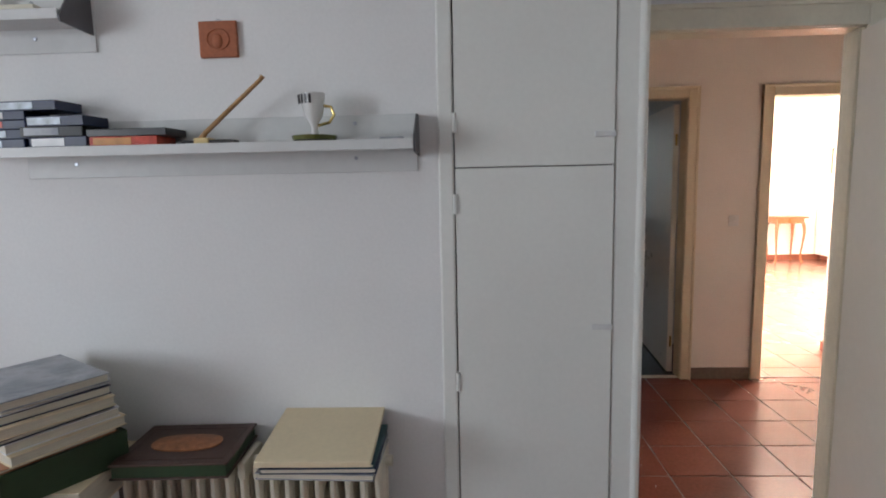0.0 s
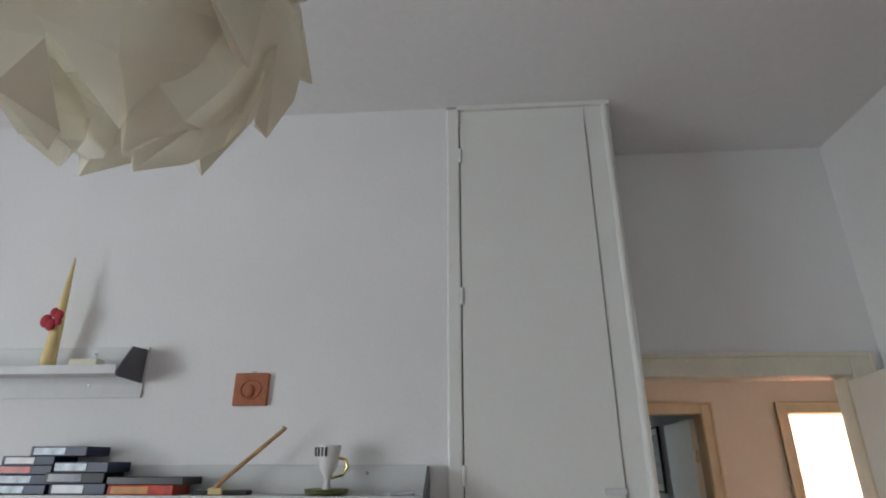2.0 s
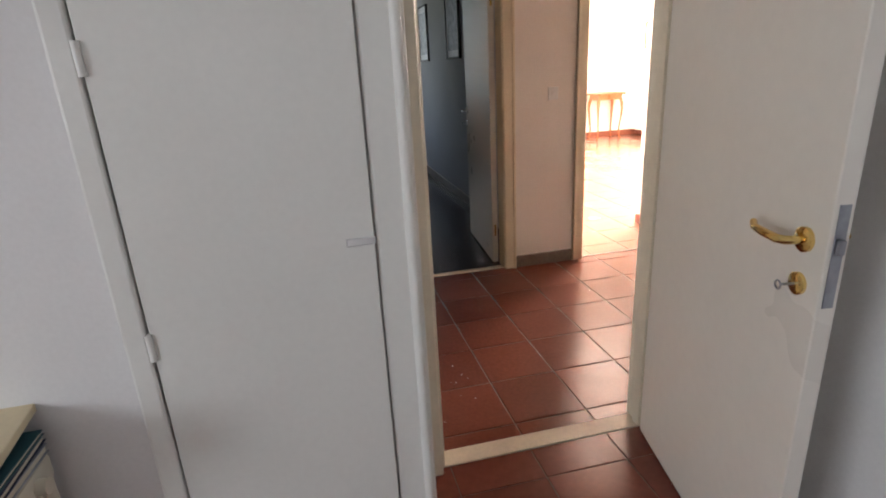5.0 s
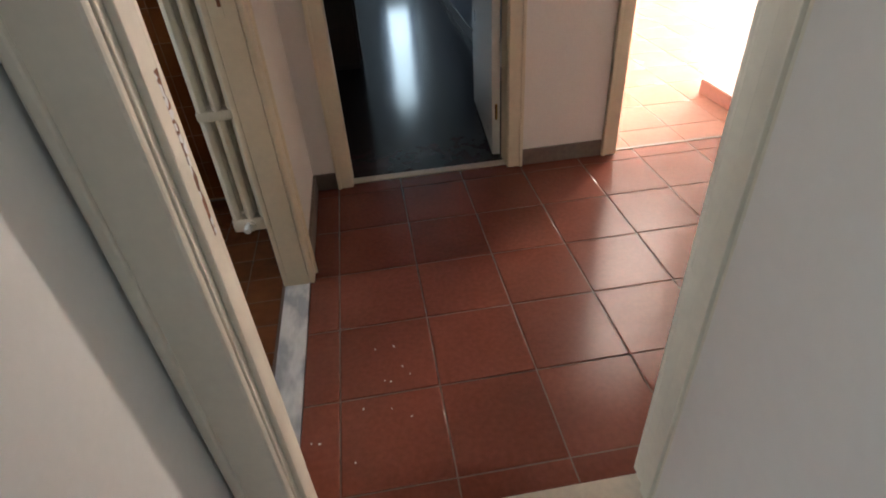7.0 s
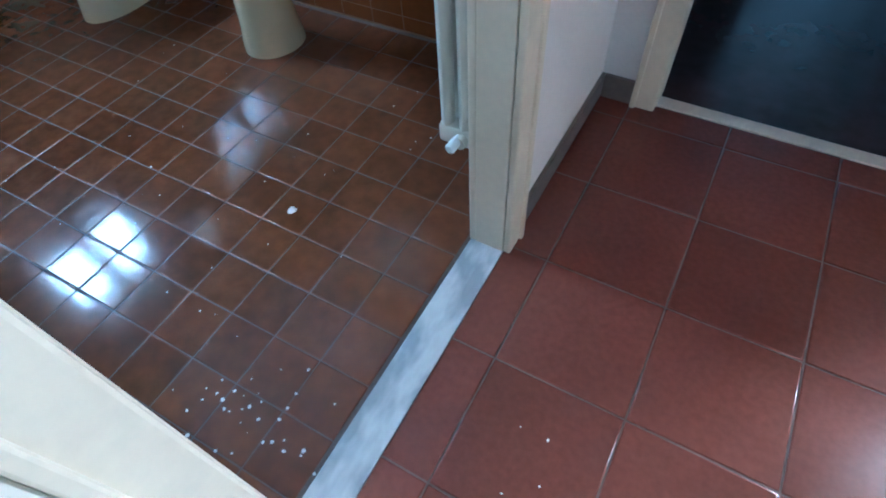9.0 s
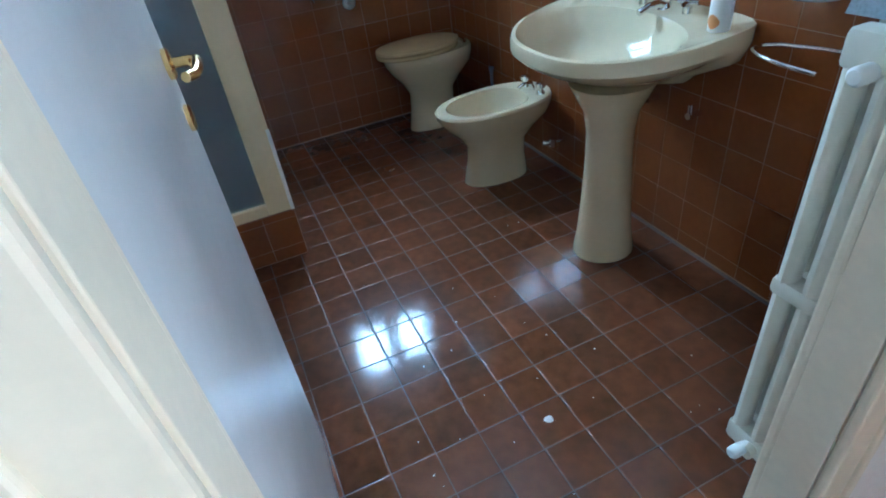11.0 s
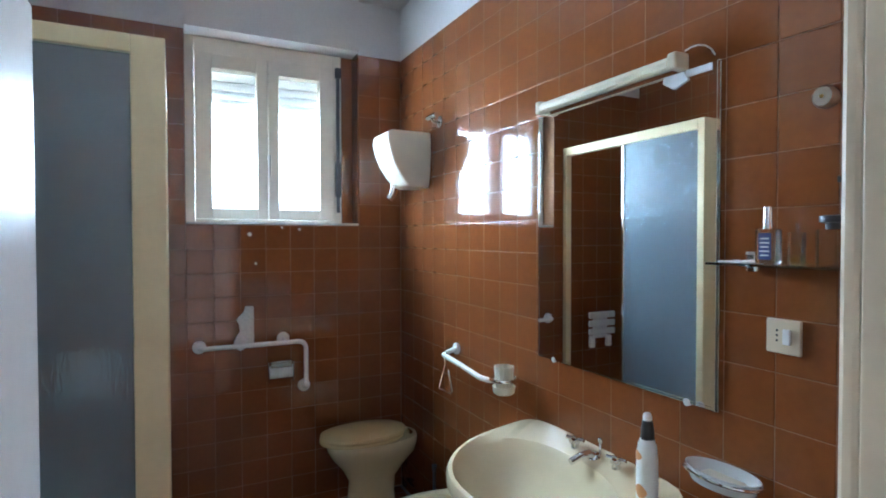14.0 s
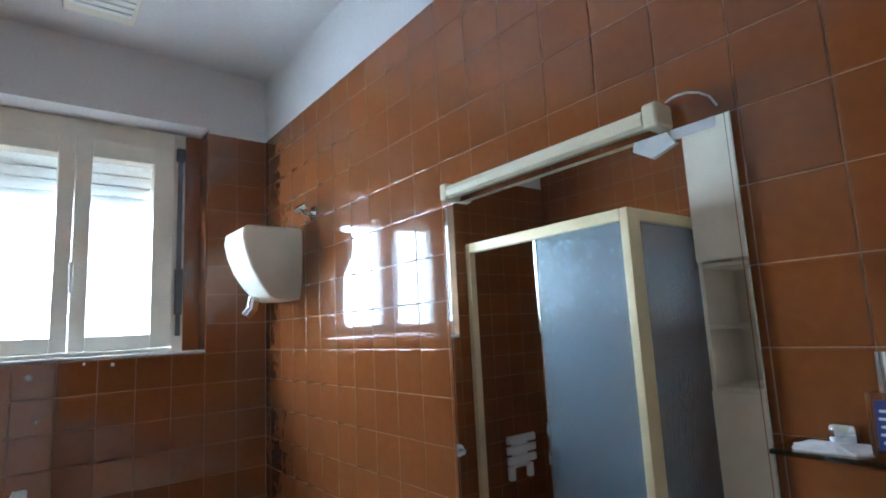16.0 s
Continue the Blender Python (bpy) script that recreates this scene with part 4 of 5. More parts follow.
# grab bars
grab = thing("grab_bar", "white L-shaped grab bar fixed to the tiled wall", "grab bar")
bm = bmesh.new()
gx = -1.985
tube(bm, [(-2.05, 2.245, 1.03), (gx - 0.02, 2.245, 1.03), (gx, 2.262, 1.03), (gx, 2.50, 1.03), (gx, 2.76, 1.03), *arc((gx, 2.775, 0.985), 0.045, 90, 0, "yz", 6), (gx, 2.82, 0.80), (gx, 2.82, 0.77), (gx - 0.02, 2.82, 0.755), (-2.05, 2.82, 0.75)], 0.0135, 12)
part("bar", bm, WHITEP, grab, smooth=True)
for y, z in ((2.245, 1.03), (2.70, 1.045), (2.82, 0.75)):
    bm = bmesh.new()
    tube(bm, [(-2.06, y, z), (-2.045, y, z), (-2.04, y, z)], [0.036, 0.036, 0.028], 20)
    part("flange", bm, WHITEP, grab, smooth=True)
bm = bmesh.new()
tube(bm, [(-2.045, 2.70, 1.04), (gx, 2.70, 1.03)], 0.0115, 10)
part("stand_off", bm, WHITEP, grab, smooth=True)
paper = thing("toilet_paper_holder", "chrome toilet paper holder with hood", "paper holder")
part("hood", bx(-2.06, -1.965, 2.615, 2.735, 0.915, 0.925, bevel=0.004), CHROME, paper)
part("cover", bx(-1.975, -1.967, 2.615, 2.735, 0.888, 0.92, bevel=0.003), CHROME, paper)
for y in (2.603, 2.742):
    part("arm", bx(-2.06, -1.975, y, y + 0.006, 0.80, 0.92, bevel=0.002), CHROME, paper)
bm = bmesh.new()
tube(bm, [(-2.012, 2.612, 0.855), (-2.012, 2.738, 0.855)], 0.036, 20)
part("roll", bm, WHITEC, paper, "white paper roll", smooth=True)
bm = bmesh.new()
prism(bm, [(2.535, 1.03), (2.535, 1.24), (2.53, 1.245), (2.49, 1.245), (2.478, 1.21), (2.45, 1.185), (2.44, 1.165), (2.455, 1.14), (2.458, 1.10), (2.44, 1.075), (2.425, 1.04), (2.43, 1.01), (2.46, 0.99), (2.48, 1.0), (2.485, 1.025)], "x", -2.0595, -2.048)
single("broken_plaster_patch", bm, PLASTER, "white patch where wall tiles have broken away", "plaster patch")

for y, z, r in ((2.518, 1.658, 0.013), (2.55, 1.49, 0.008), (2.70, 1.70, 0.006), (2.80, 1.69, 0.008)):
    bm = bmesh.new()
    ring = [(y + r * rng.uniform(0.7, 1.2) * math.cos(a), z + r * rng.uniform(0.7, 1.2) * math.sin(a)) for a in [2 * math.pi * i / 9 for i in range(9)]]
    loft(bm, [[(-2.0600, p, q) for p, q in ring], [(-2.0580, (p + y) / 2, (q + z) / 2) for p, q in ring]])
    single("plaster_dab", bm, PLASTER, "small white dab of plaster on the brown tiles", "plaster dab", group="dabs of plaster under the window")

bar2 = thing("towel_bar", "white bent towel bar on the tiled wall", "towel bar")
bm = bmesh.new()
by = 3.375
tube(bm, [(-1.27, 3.445, 1.055), (-1.27, by + 0.02, 1.04), *[(x, y, 1.03) for x, y, _ in arc((-1.255, by + 0.015, 0), 0.02, 180, 270, "xy", 4)], (-1.10, by, 1.015), (-0.90, by, 0.995), (-0.86, by + 0.015, 0.992), (-0.84, 3.41, 0.992), (-0.838, 3.452, 0.992)], 0.0125, 12)
part("bar", bm, WHITEP, bar2, smooth=True)
for x, z in ((-1.27, 1.055), (-0.838, 0.992)):
    bm = bmesh.new()
    tube(bm, [(x, 3.456, z), (x, 3.442, z), (x, 3.438, z)], [0.03, 0.03, 0.022], 18)
    part("flange", bm, WHITEP, bar2, smooth=True)
hang = thing("bent_wire_hanger", "bent chrome wire ring hanging from the towel bar", "wire ring")
bm = bmesh.new()
tube(bm, [(-1.235, by, 1.045), (-1.232, by - 0.014, 1.03), (-1.228, by - 0.014, 0.985), (-1.262, by - 0.03, 0.875), (-1.258, by - 0.034, 0.862), (-1.17, by - 0.006, 0.85), (-1.163, by - 0.006, 0.862), (-1.205, by - 0.008, 0.965)], 0.0042, 8)
part("wire", bm, CHROME, hang, smooth=True)
cuph = thing("toothbrush_cup", "cream fluted cup in a chrome ring holder", "cup")
bm = bmesh.new()
n = 48
loft(bm, [[(-0.715 + r * (1 + 0.04 * math.cos(12 * 2 * math.pi * k / n)) * math.cos(2 * math.pi * k / n), 3.385 + r * (1 + 0.04 * math.cos(12 * 2 * math.pi * k / n)) * math.sin(2 * math.pi * k / n), z) for k in range(n)] for r, z in ((0.032, 0.985), (0.034, 0.99), (0.042, 1.085), (0.038, 1.085), (0.030, 0.995))])
part("cup", bm, CREAMP, cuph, smooth=True)
bm = bmesh.new()
tube(bm, arc((-0.715, 3.385, 1.03), 0.056, 0, 350, "xy", 30), 0.008, 8)
tube(bm, [(-0.715, 3.43, 1.03), (-0.715, 3.456, 1.03)], 0.012, 10)
part("ring", bm, CHROME, cuph, smooth=True)
bm = bmesh.new()
lathe(bm, [(0.036, 0.965), (0.045, 0.972), (0.05, 1.0), (0.046, 1.0), (0.03, 0.975)], 28, (-0.715, 3.385, 0))
part("holder_dish", bm, CREAMP, cuph, smooth=True)

soap = thing("soap_dish", "oval clear plastic soap dish in a chrome bracket", "soap dish")
bm = bmesh.new()
loft(bm, [egg(0.315, 3.39, w, w * 0.55, w * 0.55, z, 32, 1.0) for w, z in ((0.07, 0.985), (0.088, 0.99), (0.10, 1.025), (0.103, 1.028), (0.098, 1.028), (0.08, 0.998))])
part("dish", bm, MILKP, soap, smooth=True)
bm = bmesh.new()
tube(bm, [egg(0.315, 3.39, 0.106, 0.06, 0.058, 1.018, 32, 1.0)[k] for k in list(range(32)) + [0]], 0.005, 8)
part("ring", bm, CHROME, soap, smooth=True)
part("soap", bx(0.26, 0.37, 3.365, 3.415, 0.9985, 1.012, bevel=0.006), CREAMP, soap, "worn bar of soap")
ringo = thing("towel_ring", "chrome open towel ring on the tiles", "towel ring")
bm = bmesh.new()
tube(bm, [(0.46, 3.447, 0.86), (0.37, 3.43, 0.86), (0.275, 3.395, 0.86), (0.245, 3.36, 0.86), (0.255, 3.32, 0.86), (0.30, 3.29, 0.86), (0.38, 3.27, 0.86), (0.48, 3.265, 0.86)], 0.006, 10)
part("hoop", bm, CHROME, ringo, smooth=True)
bm = bmesh.new()
tube(bm, [(0.47, 3.456, 0.86), (0.47, 3.44, 0.86)], 0.022, 16)
part("rose", bm, CHROME, ringo, smooth=True)

# glass shelves and what stands on them
shelf = thing("glass_shelf", "clear greenish glass shelf on chrome brackets", "shelf")
part("plate", bx(0.295, 0.86, 3.345, 3.456, 1.568, 1.575, bevel=0.001), SHELFG, shelf)
for x in (0.36, 0.76):
    part("bracket", bx(x - 0.02, x + 0.02, 3.432, 3.4575, 1.548, 1.605, bevel=0.011), CHROME, shelf)
shelf2 = thing("glass_shelf", "dark glass upper shelf edge on chrome pegs", "shelf")
part("plate", bx(0.605, 0.94, 3.35, 3.456, 1.755, 1.762, bevel=0.001), SHELFG, shelf2)
part("edge_trim", bx(0.605, 0.94, 3.344, 3.3495, 1.752, 1.765, bevel=0.001), BLACKP, shelf2, "dark front edge")
for x in (0.68, 0.88):
    bm = bmesh.new()
    tube(bm, [(x, 3.456, 1.748), (x, 3.40, 1.748)], 0.006, 10)
    part("peg", bm, CHROME, shelf2, smooth=True)


def perfume(x, y, w, d, h, cap, cap_mat, label, tag=None, fill=None):
    ob = thing("perfume_bottle", label, "perfume bottle")
    z = 1.5755
    part("flacon", bx(x - w / 2, x + w / 2, y - d / 2, y + d / 2, z, z + h, bevel=0.004), BOTTLEG, ob)
    bm = bmesh.new()
    lathe(bm, [(r, zz) for r, zz in cap], 20, (x, y, z + h))
    part("cap", bm, cap_mat, ob, smooth=True)
    if tag:
        plate = part("label", bx(x - w * 0.3, x + w * 0.3, y - d / 2 - 0.0012, y - d / 2 - 0.0002, z + h * 0.12, z + h * 0.88, bevel=0.0004), tag, ob, "dark blue label")
        for k in range(5):
            part("print_bar", bx(x - w * (0.2 + 0.03 * (k % 2)), x + w * (0.2 + 0.03 * (k % 2)), y - d / 2 - 0.0018, y - d / 2 - 0.0013, z + h * (0.22 + 0.12 * k), z + h * (0.26 + 0.12 * k)), WHITEC, plate)
    if fill:
        part("liquid", bx(x - w / 2 + 0.004, x + w / 2 - 0.004, y - d / 2 + 0.004, y + d / 2 - 0.004, z + 0.004, z + h * 0.3, bevel=0.002), fill, ob, "yellow liquid")
    return ob


YELLOW = glassy("yellow_scent", (0.85, 0.72, 0.15), 0.02)
perfume(0.436, 3.385, 0.052, 0.028, 0.083, [(0.012, 0), (0.011, 0.03), (0.0105, 0.052), (0.004, 0.054)], CHROME, "clear perfume bottle with dark blue label and silver cap", BLUELAB)
perfume(0.487, 3.41, 0.034, 0.022, 0.075, [(0.003, 0), (0.003, 0.02)], CLEARP, "small clear bottle with a little yellow scent", None, YELLOW)
perfume(0.575, 3.395, 0.068, 0.026, 0.080, [(0.017, 0), (0.017, 0.013), (0.029, 0.016), (0.029, 0.029), (0.02, 0.031)], BLACKP, "square clear perfume bottle with a black cap")
perfume(0.745, 3.385, 0.055, 0.03, 0.085, [(0.012, 0), (0.012, 0.035), (0.003, 0.037)], CHROME, "clear perfume bottle with silver cap")
for x in (0.528, 0.655):
    knob = thing("round_wall_knob", "round dull metal knob screwed to the tiles", "wall knob", group="knobs on the tiles")
    bm = bmesh.new()
    tube(bm, [(x, 3.456, 1.957), (x, 3.436, 1.957), (x, 3.428, 1.957)], [0.026, 0.027, 0.021], 24)
    part("disc", bm, KNOBM, knob, smooth=True)
    bm = bmesh.new()
    tube(bm, [(x, 3.4285, 1.957), (x, 3.426, 1.957)], 0.004, 8)
    part("screw", bm, BRASS, knob, smooth=True)

# thin uneven white sheet over the left end of the glass shelf
tissue = thing("white_shelf_sheet", "thin uneven white sheet lying on the glass shelf", "tissue")
bm = bmesh.new()
rng = random.Random(12)
base_ring = [(0.36 + 0.05 * math.copysign(abs(math.cos(a)) ** 0.6, math.cos(a)) * rng.uniform(0.88, 1.05), 3.395 + 0.038 * math.copysign(abs(math.sin(a)) ** 0.6, math.sin(a)) * rng.uniform(0.88, 1.05)) for a in [2 * math.pi * i / 22 for i in range(22)]]
loft(bm, [[(x, y, 1.5753) for x, y in base_ring], [(x, y, 1.5765 + rng.uniform(0, 0.003)) for x, y in base_ring], [(0.36 + (x - 0.36) * 0.6, 3.395 + (y - 3.395) * 0.6, 1.5775 + rng.uniform(0, 0.003)) for x, y in base_ring], [(0.36 + (x - 0.36) * 0.2, 3.395 + (y - 3.395) * 0.2, 1.579 + rng.uniform(0, 0.003)) for x, y in base_ring]])
part("thin_sheet", bm, WHITEC, tissue)

sock = thing("wall_switch_socket", "cream switch and socket plate on the tiles", "switch")
part("plate", bx(0.393, 0.478, 3.446, 3.456, 1.352, 1.437, bevel=0.004), SWITCHP, sock)
part("rocker", bx(0.437, 0.455, 3.440, 3.4465, 1.376, 1.414, bevel=0.002), WHITEP, sock)
# black discs painted in for the shade of the pin holes
for k in range(3):
    bm = bmesh.new()
    tube(bm, [(0.421, 3.4462, 1.384 + 0.0125 * k), (0.421, 3.4455, 1.384 + 0.0125 * k)], 0.0032, 10)
    part("hole", bm, BLACKP, sock)

# radiator beside the door


def radiator(label, n, pitch, depth, z0, z1, m, columns=2, slim=0.36):
    """A column radiator along local x from 0, its back at y = depth."""
    ob = thing("radiator", label, "radiator")
    w = pitch * slim
    mid = (z0 + z1) / 2
    for k in range(n):
        xc = (k + 0.5) * pitch
        reach = (xc - w - pitch * 0.03, xc + w + pitch * 0.03, 0.004, depth - 0.004)
        section = part("section", bx(*reach, z1 - 0.06, z1, bevel=0.012), RADP, ob, smooth=True)
        part("foot", bx(*reach, z0, z0 + 0.06, bevel=0.012), RADP, section, smooth=True)
        part("bridge", bx(*reach, mid - 0.02, mid + 0.02, bevel=0.012), RADP, section, smooth=True)
        for c in range(columns):
            yc, r = depth * (c + 0.5) / columns, depth / columns * 0.36
            bm = bmesh.new()
            loft(bm, [[(xc + w * math.cos(2 * math.pi * i / 10), yc + r * math.sin(2 * math.pi * i / 10), z) for i in range(10)] for z in (z0 + 0.03, z1 - 0.03)])
            part("column", bm, RADP, section, smooth=True)
    for z in (z0 + 0.03, z1 - 0.03):
        bm = bmesh.new()
        tube(bm, [(-0.012, depth / 2, z), (n * pitch + 0.012, depth / 2, z)], 0.017, 12)
        part("manifold", bm, RADP, ob, smooth=True)
    ob.matrix_world = m
    return ob


radiator("white column radiator against the tiled bathroom wall", 9, 0.06, 0.15, 0.20, 1.125, pose(0.799, 3.33, 0, 0, 0, -90), 3)
valve = thing("radiator_valve", "white plastic radiator valve", "valve")
for z in (1.08, 0.235):
    bm = bmesh.new()
    tube(bm, [(0.865, 2.80, z), (0.865, 2.775, z), (0.865, 2.75, z), (0.865, 2.745, z)], [0.009, 0.014, 0.014, 0.010], 16)
    part("knob", bm, WHITEP, valve, smooth=True)
towel = thing("folded_towel", "grey-blue towel folded over the radiator", "towel")
bm = bmesh.new()
prism(bm, [(0.77, 1.127), (0.775, 1.15), (0.79, 1.162), (0.86, 1.166), (0.92, 1.16), (0.938, 1.145), (0.94, 1.127)], "y", 2.84, 3.12)
part("cloth", bm, TOWELB, towel, smooth=True)
bm = bmesh.new()
prism(bm, [(0.80, 1.167), (0.805, 1.178), (0.85, 1.184), (0.915, 1.177), (0.92, 1.167)], "y", 2.87, 3.06)
part("red_cloth", bm, REDCLOTH, towel, "small red cloth on top", smooth=True)

vent = thing("ceiling_vent_lamp", "cream slatted lamp fixture on the bathroom ceiling", "ceiling lamp")
part("frame", bx(-1.77, -1.42, 2.55, 2.80, 3.085, 3.12, bevel=0.006), CREAMP, vent)
for k in range(6):
    part("slat", bx(-1.70 + 0.046 * k, -1.675 + 0.046 * k, 2.57, 2.78, 3.078, 3.0845, bevel=0.002), WHITEP, vent)

# crumbs of paint on the bathroom floor
rng = random.Random(21)
cb = bmesh.new()
spots = [(0.449, 2.544, 0.018)] + [(0.72 + rng.gauss(0, 0.11), 2.02 + rng.gauss(0, 0.07), rng.uniform(0.0015, 0.006)) for _ in range(38)] + [(rng.uniform(-0.6, 0.9), rng.uniform(2.15, 3.2), rng.uniform(0.001, 0.0035)) for _ in range(36)] + [(rng.uniform(1.08, 1.4), rng.uniform(1.8, 2.3), rng.uniform(0.002, 0.004)) for _ in range(12)]
for x, y, s in spots:
    z = 0.0005
    ring = [(x + s * rng.uniform(0.55, 1.15) * math.cos(a), y + s * rng.uniform(0.55, 1.15) * math.sin(a)) for a in [2 * math.pi * i / 7 for i in range(7)]]
    loft(cb, [[(px, py, z) for px, py in ring], [((px + x) / 2, (py + y) / 2, z + s * 0.35) for px, py in ring]])
tagged(part("paint_crumbs", cb, CHIPW), "white crumbs of paint scattered on the tiles", "debris", kind="stuff")
drain = thing("floor_drain", "small round chrome floor drain", "floor drain")
bm = bmesh.new()
lathe(bm, [(0.03, 0.0002), (0.03, 0.003), (0.022, 0.0045)], 24, (-1.37, 2.69, 0))
part("cover", bm, CHROME, drain, smooth=True)

# ---- bedroom ----
FY = 1.187   # cupboard front
cab = thing("built_in_cupboard", "tall off-white built-in wall cupboard with two doors", "cupboard")
part("stile", bx(0.398, 0.4445, FY - 0.012, 1.60, 0.0, 3.015, bevel=0.006), CABPAINT, cab)
part("stile", bx(0.9345, 1.032, FY, 1.60, 0.0, 3.015, bevel=0.008), CABPAINT, cab)
bm = bmesh.new()
tube(bm, [(1.012, FY - 0.003, 0.0), (1.012, FY - 0.003, 3.0)], 0.012, 10)
part("corner_bead", bm, CABPAINT, cab, smooth=True)
part("top_rail", bx(0.445, 0.9345, FY, 1.59, 2.948, 3.0, bevel=0.003), CABPAINT, cab)
part("cornice", bx(0.39, 1.035, FY - 0.012, 1.59, 3.0, 3.02, bevel=0.004), CABPAINT, cab)
part("plinth", bx(0.445, 0.9345, FY, 1.59, 0.0, 0.095, bevel=0.003), CABPAINT, cab)
# solid black block that paints the shade seen through the door gaps
part("gap_shade_block", bx(0.445, 0.9345, FY + 0.03, 1.585, 0.095, 2.948), BLACKP, cab, "black block giving the door gaps their shade")
for z0, z1, hz, hinges in ((1.5215, 2.9455, 1.612, (2.79, 2.23, 1.655)), (0.0975, 1.5185, 1.017, (1.41, 0.84, 0.25))):
    d = part("door", bx(0.4485, 0.9315, FY - 0.006, FY + 0.018, z0, z1, bevel=0.003), CABPAINT, cab)
    part("handle", bx(0.870, 0.934, FY - 0.012, FY - 0.006, hz - 0.009, hz + 0.009, bevel=0.003), SHELFP, d, "small flat painted pull")
    for hz2 in hinges:
        bm = bmesh.new()
        tube(bm, [(0.4475, FY - 0.008, hz2 - 0.03), (0.4475, FY - 0.008, hz2 + 0.03)], 0.0075, 10)
        part("hinge", bm, CABPAINT, d, smooth=True)


def wall_shelf(label, x0, x1, z, front, plate, end_dark, tilt):
    ob = thing("wall_shelf", label, "shelf")
    part("board", bx(x0, x1, front, 1.19, z - 0.018, z, bevel=0.003), SHELFP, ob)
    part("front_lip", bx(x0, x1, front - 0.004, front - 0.0002, z - 0.028, z + 0.001, bevel=0.0015), SHELFP, ob)
    part("wall_plate", bx(plate[0], plate[1], 1.182, 1.19, z - 0.088, z + 0.085, bevel=0.002), SHELFP, ob)
    bm = bmesh.new()
    prism(bm, tilt, "x", x1 + 0.0005, x1 + 0.006)
    part("end_bracket", bm, end_dark, ob, "dark metal end bracket")
    for sx in (plate[0] + 0.16, plate[1] - 0.19):
        for dz in (-0.045, 0.06):
            bm = bmesh.new()
            tube(bm, [(sx, 1.182, z + dz), (sx, 1.179, z + dz)], 0.006, 10)
            part("screw", bm, STEEL, ob, smooth=True)
    return ob


wall_shelf("long grey-white metal wall shelf holding boxes and trinkets", -1.02, 0.335, 1.602, 1.045, (-0.905, 0.335), GREYP, [(1.19, 1.56), (1.045, 1.566), (1.04, 1.61), (1.145, 1.682), (1.19, 1.682)])
wall_shelf("grey-white upper wall shelf with a dark end bracket", -2.2, -0.655, 1.985, 1.045, (-2.0, -0.645), GREYP, [(1.19, 1.945), (1.045, 1.95), (1.04, 1.965), (1.10, 2.055), (1.19, 2.06)])
part_block = single("cream_block", bx(-0.86, -0.76, 1.09, 1.13, 1.9855, 2.015, bevel=0.003), CREAMP, "small cream block on the upper shelf", "block")

candle = thing("candle", "tall yellow taper candle with a red heart bow", "candle")
cx, cy = -0.955, 1.12
bm = bmesh.new()
lathe(bm, [(0.024, 0), (0.023, 0.03), (0.018, 0.14), (0.0105, 0.27), (0.004, 0.38), (0.001, 0.40)], 20, (cx, cy, 1.99))
part("wax", bm, WAX, candle, smooth=True)
bm = bmesh.new()
lathe(bm, [(0.04, 0), (0.046, 0.003), (0.03, 0.005)], 24, (cx - 0.01, cy, 1.9855))
part("saucer", bm, BLACKP, candle, "thin dark dish", smooth=True)
bm = bmesh.new()
for dx, dz, r in ((-0.022, 0.0, 0.021), (0.018, 0.02, 0.017), (-0.004, -0.012, 0.019), (0.0, 0.03, 0.015), (0.022, -0.004, 0.012)):
    bmesh.ops.create_icosphere(bm, subdivisions=2, radius=r, matrix=Matrix.Translation((cx + dx, cy - 0.028, 2.145 + dz)) @ Matrix.Diagonal((1, 0.55, 1.15, 1)))
part("heart_bow", bm, REDCLOTH, candle, "red cloth heart and bow", smooth=True)

plaque = thing("terracotta_plaque", "square terracotta relief plaque hung on the wall", "plaque")
part("slab", bx(-0.319, -0.203, 1.174, 1.19, 1.868, 1.974, bevel=0.003), TERRA, plaque)
bm = bmesh.new()
tube(bm, [(-0.26 + 0.034 * math.cos(t), 1.1728, 1.92 + 0.030 * math.sin(t)) for t in [k * math.pi / 12 for k in range(25)]], 0.0028, 8)
part("ring_relief", bm, TERRA, plaque, smooth=True)
bm = bmesh.new()
bmesh.ops.create_uvsphere(bm, u_segments=16, v_segments=10, radius=0.02, matrix=Matrix.Translation((-0.262, 1.174, 1.915)) @ Matrix.Diagonal((0.8, 0.4, 1.1, 1)))
part("relief", bm, TERRA, plaque, smooth=True)
bm = bmesh.new()
tube(bm, [(-0.26 + 0.008 * math.cos(t), 1.184, 1.972 + 0.008 * math.sin(t)) for t in [k * math.pi / 8 for k in range(17)]], 0.0015, 6)
part("hook", bm, STEEL, plaque, smooth=True)


def case(x, y, z, w, d, h, mat, label, rot=0.0, spine=None, category="video case", page=None):
    """A boxed case or book lying flat; spine: a band of another colour on its front."""
    ob = thing("boxed_case" if page is None else "book", label, category)
    if page is None:
        part("box", bx(-w / 2, w / 2, -d / 2, d / 2, 0, h, bevel=0.002), mat, ob)
    else:
        part("cover", boxm(bx(-w / 2, w / 2, -d / 2, d / 2, h - 0.003, h, bevel=0.001), -w / 2, w / 2, -d / 2, d / 2, 0, 0.003, 0.001), mat, ob)
        part("page_block", bx(-w / 2 + 0.004, w / 2 - 0.004, -d / 2 + 0.003, d / 2 - 0.004, 0.003, h - 0.003), page, ob, "page block")
    if spine:
        part("spine_label", bx(-w / 2 + 0.012, w * 0.12, -d / 2 - 0.0012, -d / 2 - 0.0002, h * 0.15, h * 0.85), spine, ob, "printed spine label")
    ob.matrix_world = pose(x, y, z, 0, 0, rot)
    return ob


